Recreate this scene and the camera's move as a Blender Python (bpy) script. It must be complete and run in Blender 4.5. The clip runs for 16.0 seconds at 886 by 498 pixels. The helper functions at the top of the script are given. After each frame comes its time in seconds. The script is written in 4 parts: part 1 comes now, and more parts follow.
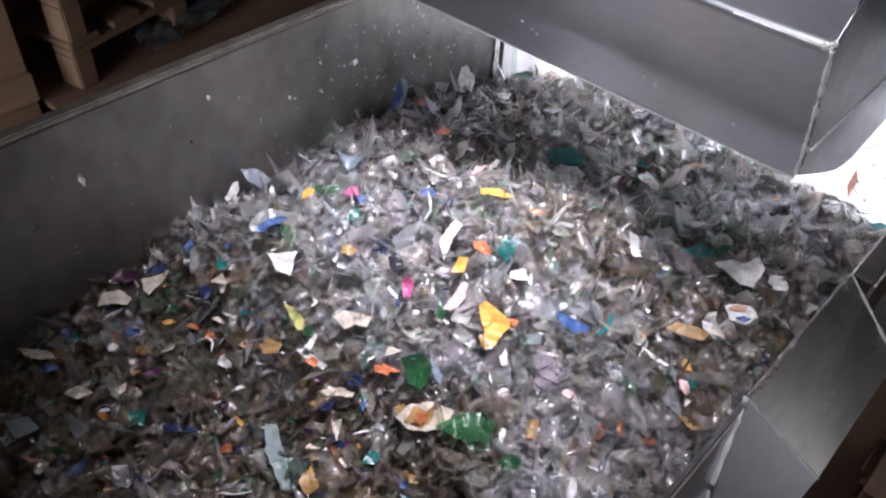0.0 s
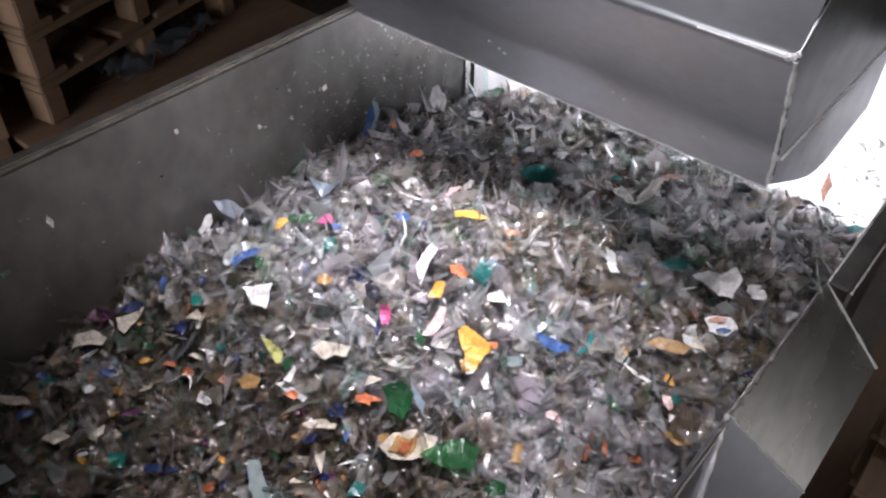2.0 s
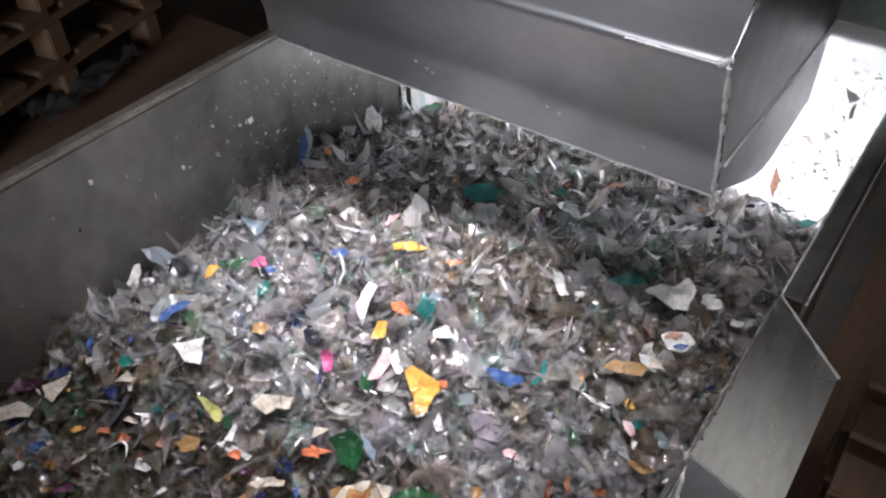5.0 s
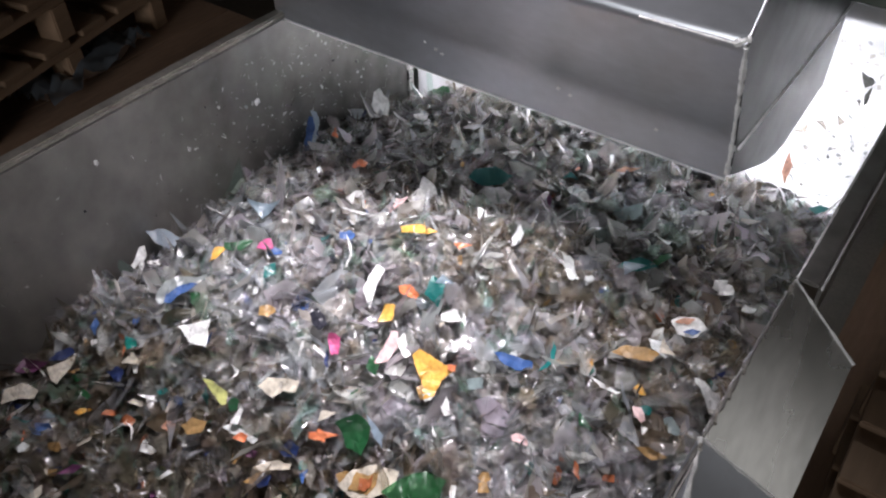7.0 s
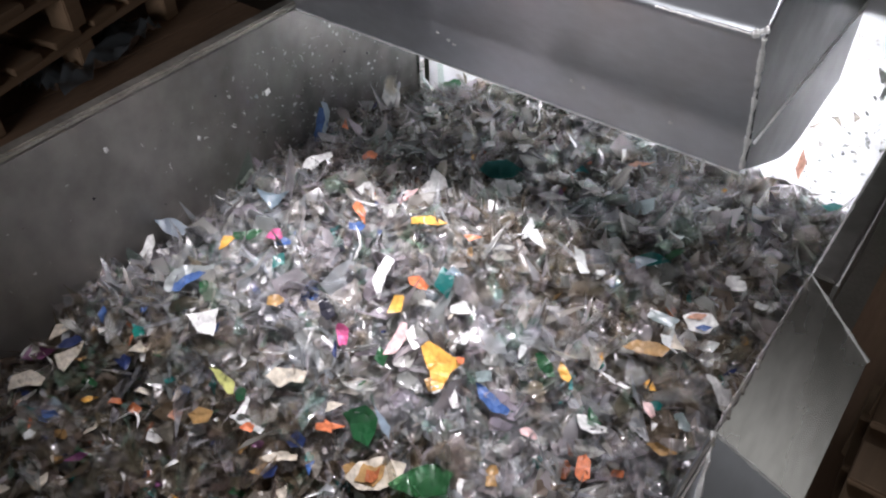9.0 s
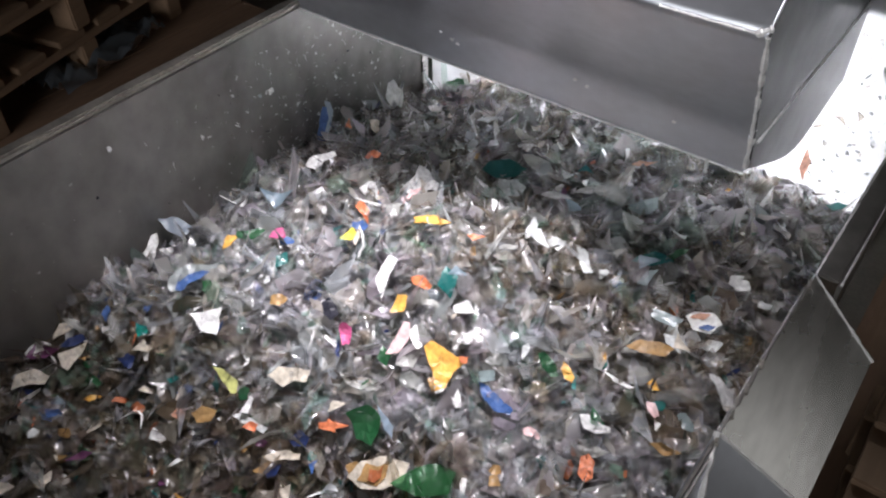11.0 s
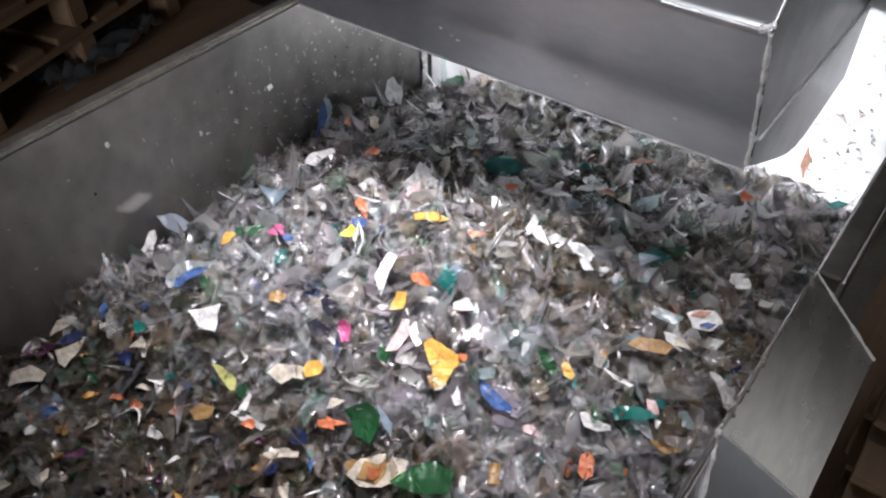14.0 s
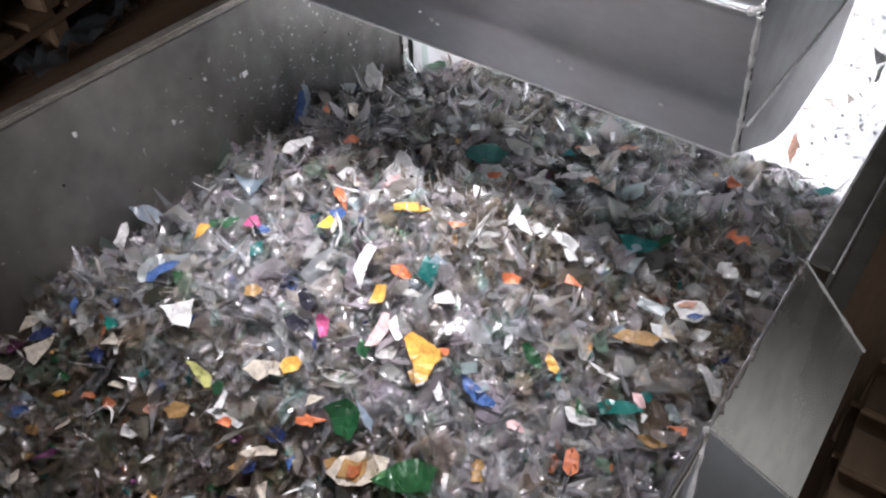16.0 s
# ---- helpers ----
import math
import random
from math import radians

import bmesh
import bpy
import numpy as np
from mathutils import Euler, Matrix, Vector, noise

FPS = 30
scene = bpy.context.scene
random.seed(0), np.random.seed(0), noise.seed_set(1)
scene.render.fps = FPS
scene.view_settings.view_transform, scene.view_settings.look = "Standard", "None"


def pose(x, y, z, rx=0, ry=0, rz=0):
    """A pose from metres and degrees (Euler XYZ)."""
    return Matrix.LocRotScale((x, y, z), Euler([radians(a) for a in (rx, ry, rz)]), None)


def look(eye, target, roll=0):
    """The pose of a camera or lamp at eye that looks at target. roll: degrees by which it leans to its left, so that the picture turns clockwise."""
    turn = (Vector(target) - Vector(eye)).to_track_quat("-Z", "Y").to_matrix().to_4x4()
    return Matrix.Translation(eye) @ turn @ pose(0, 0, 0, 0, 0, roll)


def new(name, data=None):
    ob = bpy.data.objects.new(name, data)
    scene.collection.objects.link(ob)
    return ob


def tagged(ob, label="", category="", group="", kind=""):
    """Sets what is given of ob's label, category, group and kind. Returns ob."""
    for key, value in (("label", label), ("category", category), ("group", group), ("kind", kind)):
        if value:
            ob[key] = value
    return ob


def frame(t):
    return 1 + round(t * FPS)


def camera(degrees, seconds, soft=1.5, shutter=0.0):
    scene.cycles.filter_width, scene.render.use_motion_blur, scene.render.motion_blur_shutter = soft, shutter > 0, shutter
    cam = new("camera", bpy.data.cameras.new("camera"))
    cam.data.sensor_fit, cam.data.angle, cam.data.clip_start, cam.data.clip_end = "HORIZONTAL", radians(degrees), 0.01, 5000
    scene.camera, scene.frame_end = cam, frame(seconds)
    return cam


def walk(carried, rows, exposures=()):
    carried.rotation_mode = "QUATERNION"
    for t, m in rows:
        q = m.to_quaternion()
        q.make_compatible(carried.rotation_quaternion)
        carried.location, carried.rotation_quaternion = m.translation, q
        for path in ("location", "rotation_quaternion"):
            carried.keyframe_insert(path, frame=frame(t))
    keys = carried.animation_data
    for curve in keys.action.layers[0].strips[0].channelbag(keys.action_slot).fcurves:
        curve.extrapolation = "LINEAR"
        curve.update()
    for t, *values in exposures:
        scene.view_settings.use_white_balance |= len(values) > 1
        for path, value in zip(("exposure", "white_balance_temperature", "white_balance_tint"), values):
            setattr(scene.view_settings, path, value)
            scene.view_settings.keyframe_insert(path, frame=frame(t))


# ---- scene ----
cam = camera(57.0, 16.0, 2.15, 0.5)
PATH = [
    (0.0, 1.1084, -1.1828, 1.6531, 47.284, -2.135, 43.229),
    (0.5, 1.1022, -1.1800, 1.6510, 47.197, -2.289, 43.603),
    (1.0, 1.1067, -1.2012, 1.6582, 48.658, -2.537, 43.368),
    (1.5, 1.1083, -1.1943, 1.6623, 48.781, -2.221, 42.447),
    (2.0, 1.1062, -1.1570, 1.6617, 48.169, -0.802, 40.702),
    (2.5, 1.0972, -1.1059, 1.6599, 47.840, 0.705, 38.691),
    (3.0, 1.1001, -1.0891, 1.6526, 48.355, 0.867, 37.786),
    (3.5, 1.0885, -1.0723, 1.6517, 48.089, 1.121, 36.056),
    (4.0, 1.0893, -1.0702, 1.6553, 48.250, 1.188, 35.773),
    (6.5, 1.0843, -1.0661, 1.6472, 47.885, 1.357, 35.994),
    (7.0, 1.0801, -1.0695, 1.6389, 47.483, 1.122, 36.236),
    (7.5, 1.0759, -1.0760, 1.6334, 47.469, 0.950, 36.849),
    (8.0, 1.0755, -1.0766, 1.6295, 47.443, 0.764, 37.069),
    (8.5, 1.0745, -1.0738, 1.6237, 47.395, 0.733, 37.090),
    (9.0, 1.0753, -1.0724, 1.6259, 47.356, 0.868, 37.084),
    (11.5, 1.0752, -1.0707, 1.6262, 47.244, 1.136, 37.367),
    (12.0, 1.0769, -1.0697, 1.6292, 47.203, 1.374, 37.450),
    (12.5, 1.0788, -1.0721, 1.6270, 47.408, 1.306, 37.626),
    (13.0, 1.0751, -1.0744, 1.6271, 47.300, 1.161, 37.715),
    (13.5, 1.0725, -1.0703, 1.6243, 47.393, 0.965, 37.301),
    (14.0, 1.0721, -1.0718, 1.6197, 47.247, 0.799, 37.285),
    (14.5, 1.0718, -1.0600, 1.6159, 46.620, 0.959, 36.991),
    (15.0, 1.0692, -1.0499, 1.6168, 46.601, 1.031, 36.341),
    (15.5, 1.0677, -1.0473, 1.6118, 46.415, 0.871, 36.314),
    (16.0, 1.0609, -1.0434, 1.6033, 46.208, 0.488, 36.282),
]
walk(cam, [(t, pose(x, y, z, rx, ry, rz)) for t, x, y, z, rx, ry, rz in PATH],
     exposures=[(0.0, 0.12, 6250, 13), (1.5, 0.1, 6400, 12), (4.0, 0.0, 6450, 10), (12.0, 0.0, 6430, 8), (16.0, -0.04, 6430, 9)])

# ---- light ----
RIM = 0.95  # height of the bin's rim above the floor
world = bpy.data.worlds.new("world")
scene.world = world
world.use_nodes = True
world.node_tree.nodes["Background"].inputs["Color"].default_value = (0.75, 0.85, 1.0, 1)
world.node_tree.nodes["Background"].inputs["Strength"].default_value = 0.05


def area_lamp(name, eye, target, sx, sy, watts, colour):
    data = bpy.data.lights.new(name, "AREA")
    data.shape, data.size, data.size_y, data.energy, data.color = "RECTANGLE", sx, sy, watts, colour
    ob = new(name, data)
    ob.matrix_world = look(eye, target)
    return ob


# unseen spot, added for the bright pool on the heap's crest
spot = bpy.data.lights.new("heap_pool_spot", "SPOT")
spot.energy, spot.color, spot.spot_size, spot.spot_blend, spot.shadow_soft_size = 600, (1.0, 0.935, 0.99), radians(26), 1.0, 0.28
new("heap_pool_spot", spot).matrix_world = look((0.74, -0.16, 2.95), (0.49, -0.44, 0.77))
# unseen area lamp, added on the south side as general fill
area_lamp("south_fill", (0.6, -4.35, 1.6), (0.5, 0.0, 0.95), 2.6, 1.5, 74, (0.97, 0.955, 0.965))
# lamp added behind the back sheet to make it glow and fill the heap's rear
area_lamp("sheet_backlight", (0.5, 0.62, 0.84), (0.5, 0.27, 0.84), 0.9, 0.3, 11.0, (0.97, 0.96, 1.0)).data.spread = radians(100)
area_lamp("east_window_daylight", (3.79, 1.10, 1.0), (1.05, -0.45, 0.9), 1.3, 1.0, 2.6, (1.0, 0.97, 0.95))


# ---- materials ----
def material(name, base, rough=0.5, metal=0.0, vary=0.25, scale=8.0, bump=0.1, fine=90.0, stretch=(1, 1, 1), spec=0.5):
    m = bpy.data.materials.new(name)
    m.use_nodes = True
    nt = m.node_tree
    b = nt.nodes["Principled BSDF"]
    co = nt.nodes.new("ShaderNodeTexCoord")
    mp = nt.nodes.new("ShaderNodeMapping")
    mp.inputs["Scale"].default_value = stretch
    nt.links.new(co.outputs["Object"], mp.inputs["Vector"])
    big, small = nt.nodes.new("ShaderNodeTexNoise"), nt.nodes.new("ShaderNodeTexNoise")
    for n, s in ((big, scale), (small, fine)):
        n.inputs["Scale"].default_value, n.inputs["Detail"].default_value = s, 5
        nt.links.new(mp.outputs["Vector"], n.inputs["Vector"])
    mul = nt.nodes.new("ShaderNodeMath")
    mul.operation = "MULTIPLY_ADD"
    nt.links.new(small.outputs["Fac"], mul.inputs[0])
    mul.inputs[1].default_value = 0.4
    nt.links.new(big.outputs["Fac"], mul.inputs[2])
    ramp = nt.nodes.new("ShaderNodeValToRGB")
    ramp.color_ramp.elements[0].position, ramp.color_ramp.elements[1].position = 0.45, 0.95
    ramp.color_ramp.elements[0].color = (*[c * (1 - vary) for c in base], 1)
    ramp.color_ramp.elements[1].color = (*[min(1, c * (1 + vary)) for c in base], 1)
    nt.links.new(mul.outputs[0], ramp.inputs["Fac"])
    nt.links.new(ramp.outputs["Color"], b.inputs["Base Color"])
    mr = nt.nodes.new("ShaderNodeMapRange")
    mr.inputs["To Min"].default_value, mr.inputs["To Max"].default_value = rough * 0.75, min(1, rough * 1.3)
    nt.links.new(big.outputs["Fac"], mr.inputs["Value"])
    nt.links.new(mr.outputs["Result"], b.inputs["Roughness"])
    b.inputs["Metallic"].default_value = metal
    b.inputs["Specular IOR Level"].default_value = spec
    bp = nt.nodes.new("ShaderNodeBump")
    bp.inputs["Strength"].default_value, bp.inputs["Distance"].default_value = bump, 0.002
    nt.links.new(small.outputs["Fac"], bp.inputs["Height"])
    nt.links.new(bp.outputs["Normal"], b.inputs["Normal"])
    return m


def see_through(name, base, low, high, rough=0.12, gloss=0.28, glow=0.6, tint=0.12):
    """Clear or tinted plastic film: most light goes straight through, some is scattered on and back, the rest is glossy."""
    m = bpy.data.materials.new(name)
    m.use_nodes = True
    nt = m.node_tree
    b, out = nt.nodes["Principled BSDF"], nt.nodes["Material Output"]
    geo = nt.nodes.new("ShaderNodeNewGeometry")
    mr = nt.nodes.new("ShaderNodeMapRange")
    mr.inputs["To Min"].default_value, mr.inputs["To Max"].default_value = low, high
    nt.links.new(geo.outputs["Random Per Island"], mr.inputs["Value"])
    # each piece leans a little to lilac, straw, green or blue
    turn = nt.nodes.new("ShaderNodeMath")
    turn.operation = "MULTIPLY"
    turn.inputs[1].default_value = 23.7
    nt.links.new(geo.outputs["Random Per Island"], turn.inputs[0])
    part_of = nt.nodes.new("ShaderNodeMath")
    part_of.operation = "FRACT"
    nt.links.new(turn.outputs[0], part_of.inputs[0])
    ramp = nt.nodes.new("ShaderNodeValToRGB")
    leans = ((0.0, (0.3, -0.6, 1.0)), (0.25, (1.0, 0.2, -0.9)), (0.5, (-0.3, 0.35, 0.0)), (0.75, (-0.6, 0.1, 1.0)), (1.0, (0.6, -0.1, 0.3)))
    while len(ramp.color_ramp.elements) < len(leans):
        ramp.color_ramp.elements.new(0.5)
    for e, (at, lean) in zip(ramp.color_ramp.elements, leans):
        e.position = at
        e.color = (*[min(1.0, c * (1 + tint * d)) for c, d in zip(base, lean)], 1)
    nt.links.new(part_of.outputs[0], ramp.inputs["Fac"])
    nt.links.new(ramp.outputs["Color"], b.inputs["Base Color"])
    b.inputs["Roughness"].default_value = rough
    b.inputs["Specular IOR Level"].default_value = 0.8
    tl = nt.nodes.new("ShaderNodeBsdfTranslucent")
    nt.links.new(ramp.outputs["Color"], tl.inputs["Color"])
    milk = nt.nodes.new("ShaderNodeMixShader")
    milk.inputs["Fac"].default_value = glow
    nt.links.new(b.outputs[0], milk.inputs[1])
    nt.links.new(tl.outputs[0], milk.inputs[2])
    tr = nt.nodes.new("ShaderNodeBsdfTransparent")
    tr.inputs["Color"].default_value = (*[0.6 + 0.4 * c / max(base) for c in base], 1)
    mix = nt.nodes.new("ShaderNodeMixShader")
    nt.links.new(mr.outputs["Result"], mix.inputs["Fac"])
    nt.links.new(tr.outputs[0], mix.inputs[1])
    nt.links.new(milk.outputs[0], mix.inputs[2])
    co = nt.nodes.new("ShaderNodeTexCoord")
    mp = nt.nodes.new("ShaderNodeMapping")
    mp.inputs["Scale"].default_value = (1.0, 0.22, 0.6)
    nt.links.new(co.outputs["Object"], mp.inputs["Vector"])
    no = nt.nodes.new("ShaderNodeTexNoise")
    no.inputs["Scale"].default_value, no.inputs["Detail"].default_value = 110, 3
    nt.links.new(mp.outputs["Vector"], no.inputs["Vector"])
    bp = nt.nodes.new("ShaderNodeBump")
    bp.inputs["Strength"].default_value, bp.inputs["Distance"].default_value = 0.55, 0.003
    nt.links.new(no.outputs["Fac"], bp.inputs["Height"])
    nt.links.new(bp.outputs["Normal"], b.inputs["Normal"])
    gl = nt.nodes.new("ShaderNodeBsdfGlossy")
    gl.inputs["Color"].default_value, gl.inputs["Roughness"].default_value = (0.95, 0.95, 0.97, 1), rough
    nt.links.new(bp.outputs["Normal"], gl.inputs["Normal"])
    lw = nt.nodes.new("ShaderNodeLayerWeight")
    lw.inputs["Blend"].default_value = gloss
    nt.links.new(bp.outputs["Normal"], lw.inputs["Normal"])
    shine = nt.nodes.new("ShaderNodeMixShader")
    nt.links.new(lw.outputs["Fresnel"], shine.inputs["Fac"])
    nt.links.new(mix.outputs[0], shine.inputs[1])
    nt.links.new(gl.outputs[0], shine.inputs[2])
    nt.links.new(shine.outputs[0], out.inputs["Surface"])
    return m


def translucent_sheet(name, base):
    m = bpy.data.materials.new(name)
    m.use_nodes = True
    nt = m.node_tree
    b, out = nt.nodes["Principled BSDF"], nt.nodes["Material Output"]
    b.inputs["Base Color"].default_value, b.inputs["Roughness"].default_value = (*base, 1), 0.4
    no = nt.nodes.new("ShaderNodeTexNoise")
    no.inputs["Scale"].default_value = 7
    ramp = nt.nodes.new("ShaderNodeValToRGB")
    ramp.color_ramp.elements[0].position, ramp.color_ramp.elements[1].position = 0.3, 0.6
    ramp.color_ramp.elements[0].color = (*[c * 0.5 for c in base], 1)
    ramp.color_ramp.elements[1].color = (*base, 1)
    nt.links.new(no.outputs["Fac"], ramp.inputs["Fac"])
    tl = nt.nodes.new("ShaderNodeBsdfTranslucent")
    nt.links.new(ramp.outputs["Color"], tl.inputs["Color"])
    mix = nt.nodes.new("ShaderNodeMixShader")
    mix.inputs["Fac"].default_value = 0.75
    nt.links.new(b.outputs[0], mix.inputs[1])
    nt.links.new(tl.outputs[0], mix.inputs[2])
    nt.links.new(mix.outputs[0], out.inputs["Surface"])
    return m


STEEL = material("brushed_steel", (0.52, 0.54, 0.585), 0.33, 0.88, 0.14, 3.5, 0.03, 40.0, (1, 1, 2))
STEEL_DULL = material("dusty_steel", (0.32, 0.31, 0.295), 0.44, 0.78, 0.5, 2.6, 0.1, 22.0, (1, 1, 0.8))
STEEL_EDGE = material("worn_steel_edge", (0.42, 0.40, 0.36), 0.42, 0.8, 0.3, 25.0, 0.3, 150.0)
SATIN = material("satin_sheet", (0.60, 0.59, 0.57), 0.27, 0.96, 0.25, 7.0, 0.03, 45.0, (1.6, 0.6, 1.6))
# hood side: its shade and streaky reflections are put into a darker base colour
SIDE = material("shade_streaked_steel", (0.19, 0.19, 0.195), 0.40, 0.85, 0.6, 6.0, 0.04, 30.0, (1, 0.7, 0.7))
# near-white, hardly metallic: the highlight along folds and edges is painted in
FOLD = material("fold_highlight", (0.92, 0.92, 0.93), 0.34, 0.12, 0.2, 30.0, 0.2, 150.0)
# weld beads whitened so that their colour carries the glints
WELD = material("weld_bead", (0.93, 0.93, 0.93), 0.30, 0.25, 0.3, 60.0, 0.6, 250.0)
FRAME_PAINT = material("grey_green_paint", (0.10, 0.12, 0.10), 0.5, 0.0, 0.3, 10.0, 0.15)
SHEET = translucent_sheet("milky_sheet", (0.9, 0.9, 0.92))
CONCRETE = material("concrete", (0.2, 0.18, 0.16), 0.85, 0.0, 0.3, 3.0, 0.4)
BRICK_WALL = material("sooty_plaster", (0.16, 0.14, 0.12), 0.9, 0.0, 0.3, 2.0, 0.3)
WOOD = material("rough_pine", (0.28, 0.185, 0.12), 0.8, 0.0, 0.35, 6.0, 0.5, 60.0, (1, 0.12, 1))
PLYWOOD = material("old_plywood", (0.24, 0.15, 0.10), 0.75, 0.0, 0.3, 5.0, 0.3, 80.0, (1, 0.2, 1))
GRIME = material("grimy_fines", (0.50, 0.46, 0.41), 0.7, 0.0, 0.5, 40.0, 0.8, 180.0)
BAG = see_through("crumpled_film", (0.26, 0.29, 0.36), 0.75, 0.9, 0.3)

FILM = {
    "clear": see_through("clear_film", (0.92, 0.91, 0.92), 0.10, 0.32, 0.21, 0.32),
    "haze": see_through("hazy_film", (0.86, 0.85, 0.85), 0.22, 0.5, 0.28, 0.28),
    "smoke": see_through("smoky_film", (0.42, 0.37, 0.30), 0.15, 0.40, 0.16),
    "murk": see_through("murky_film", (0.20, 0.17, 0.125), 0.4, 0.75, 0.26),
    "mint": see_through("mint_film", (0.40, 0.58, 0.49), 0.12, 0.40),
}
for name, rgb in (("white", (0.72, 0.72, 0.71)), ("grey", (0.60, 0.62, 0.62)), ("cream", (0.54, 0.49, 0.41)), ("pink", (0.75, 0.50, 0.50)),
                  ("salmon", (0.54, 0.29, 0.20)), ("red_orange", (0.66, 0.20, 0.09)), ("orange", (0.74, 0.39, 0.08)), ("amber", (0.36, 0.22, 0.09)),
                  ("lime", (0.46, 0.47, 0.17)), ("yellow", (0.72, 0.60, 0.06)), ("magenta", (0.52, 0.10, 0.24)), ("plum", (0.13, 0.04, 0.11)), ("rust", (0.32, 0.10, 0.04)),
                  ("blue", (0.045, 0.10, 0.27)), ("navy", (0.014, 0.026, 0.095)), ("black", (0.015, 0.015, 0.025))):
    FILM[name] = material(name + "_plastic", rgb, 0.36, 0.0, 0.42, 45.0, 0.7, 160.0)
for name, rgb in (("teal", (0.02, 0.25, 0.25)), ("turquoise", (0.03, 0.42, 0.38)), ("green", (0.035, 0.17, 0.07)), ("ice", (0.55, 0.64, 0.69))):
    FILM[name] = see_through(name + "_film", rgb, 0.45, 0.75, 0.28)
FILM["salmon_backlit"] = translucent_sheet("salmon_film", (0.88, 0.66, 0.56))


# ---- mesh tools ----
def mesh_object(name, bm, mat, parent=None, label="", smooth=False):
    bmesh.ops.recalc_face_normals(bm, faces=bm.faces)
    me = bpy.data.meshes.new(name)
    bm.to_mesh(me)
    bm.free()
    me.materials.append(mat)
    if smooth:
        for p in me.polygons:
            p.use_smooth = True
    ob = new(name, me)
    ob.parent = parent
    if label:
        tagged(ob, label)
    return ob


def part(name, bm, mat, parent, label=""):
    return mesh_object(name, bm, mat, parent, label)


def box(x0, x1, y0, y1, z0, z1, bevel=0.0, bm=None):
    bm = bm or bmesh.new()
    vs = bmesh.ops.create_cube(bm, size=1)["verts"]
    for v in vs:
        v.co = Vector(((x0 + x1) / 2 + v.co.x * (x1 - x0), (y0 + y1) / 2 + v.co.y * (y1 - y0), (z0 + z1) / 2 + v.co.z * (z1 - z0)))
    if bevel:
        bmesh.ops.bevel(bm, geom=list({e for v in vs for e in v.link_edges}), offset=bevel, segments=2, affect="EDGES")
    return bm


def plate(points, thick=0.004, bevel=0.001):
    """A sheet of metal: a flat outline with thickness, its face along the outline's normal."""
    bm = bmesh.new()
    f = bm.faces.new([bm.verts.new(p) for p in points])
    f.normal_update()
    n = f.normal.copy()
    r = bmesh.ops.extrude_face_region(bm, geom=[f])
    bmesh.ops.translate(bm, verts=[v for v in r["geom"] if isinstance(v, bmesh.types.BMVert)], vec=-n * thick)
    if bevel:
        bmesh.ops.bevel(bm, geom=bm.edges[:], offset=bevel, segments=1, affect="EDGES")
    return bm


def bead(a, b, r=0.005, lumps=14, seed=1):
    """An uneven weld bead from a to b."""
    rnd = random.Random(seed)
    bm = bmesh.new()
    a, b = Vector(a), Vector(b)
    d = (b - a).normalized()
    u = d.orthogonal().normalized()
    w = d.cross(u)
    rings = []
    for i in range(lumps + 1):
        c, rr = a.lerp(b, i / lumps), r * rnd.uniform(0.55, 1.25)
        rings.append([bm.verts.new(c + rr * (u * math.cos(k * math.tau / 6) + w * math.sin(k * math.tau / 6))) for k in range(6)])
    for p, q in zip(rings, rings[1:]):
        for k in range(6):
            bm.faces.new((p[k], p[(k + 1) % 6], q[(k + 1) % 6], q[k]))
    bm.faces.new(rings[0]), bm.faces.new(rings[-1])
    return bm


def root(name, label, category, at=(0, 0, 0), group="", kind=""):
    ob = new(name)
    ob.location = at
    return tagged(ob, label, category, group, kind)


# ---- room ----
ROOM = (-3.6, 3.8, -4.4, 4.6, 4.2)
x0, x1, y0, y1, top = ROOM
tagged(mesh_object("floor", box(x0, x1, y0, y1, -0.12, 0.0), CONCRETE), "stained grey concrete workshop floor", "floor", kind="structure")
tagged(mesh_object("wall_west", box(x0 - 0.2, x0, y0, y1, -0.12, top), BRICK_WALL), "dark sooty plastered wall", "wall", kind="structure")
bm = box(x1, x1 + 0.2, y0, 0.55, -0.12, top)
box(x1, x1 + 0.2, 2.15, y1, -0.12, top, bm=bm)
box(x1, x1 + 0.2, 0.55, 2.15, -0.12, 0.45, bm=bm)
box(x1, x1 + 0.2, 0.55, 2.15, 1.55, top, bm=bm)
tagged(mesh_object("wall_east", bm, BRICK_WALL), "dark sooty plastered wall with a window opening", "wall", kind="structure")
tagged(mesh_object("wall_north", box(x0 - 0.2, x1 + 0.2, y1, y1 + 0.2, -0.12, top), BRICK_WALL), "dark sooty plastered wall", "wall", kind="structure")
bm = box(x0 - 0.2, -0.8, y0 - 0.2, y0, -0.12, top)
box(2.0, x1 + 0.2, y0 - 0.2, y0, -0.12, top, bm=bm)
box(-0.8, 2.0, y0 - 0.2, y0, 3.3, top, bm=bm)
tagged(mesh_object("wall_south", bm, BRICK_WALL), "dark sooty plastered wall with a bay door opening", "wall", kind="structure")
tagged(mesh_object("ceiling", box(x0 - 0.2, x1 + 0.2, y0 - 0.2, y1 + 0.2, top, top + 0.15), BRICK_WALL), "dark workshop ceiling in shade", "ceiling", kind="structure")

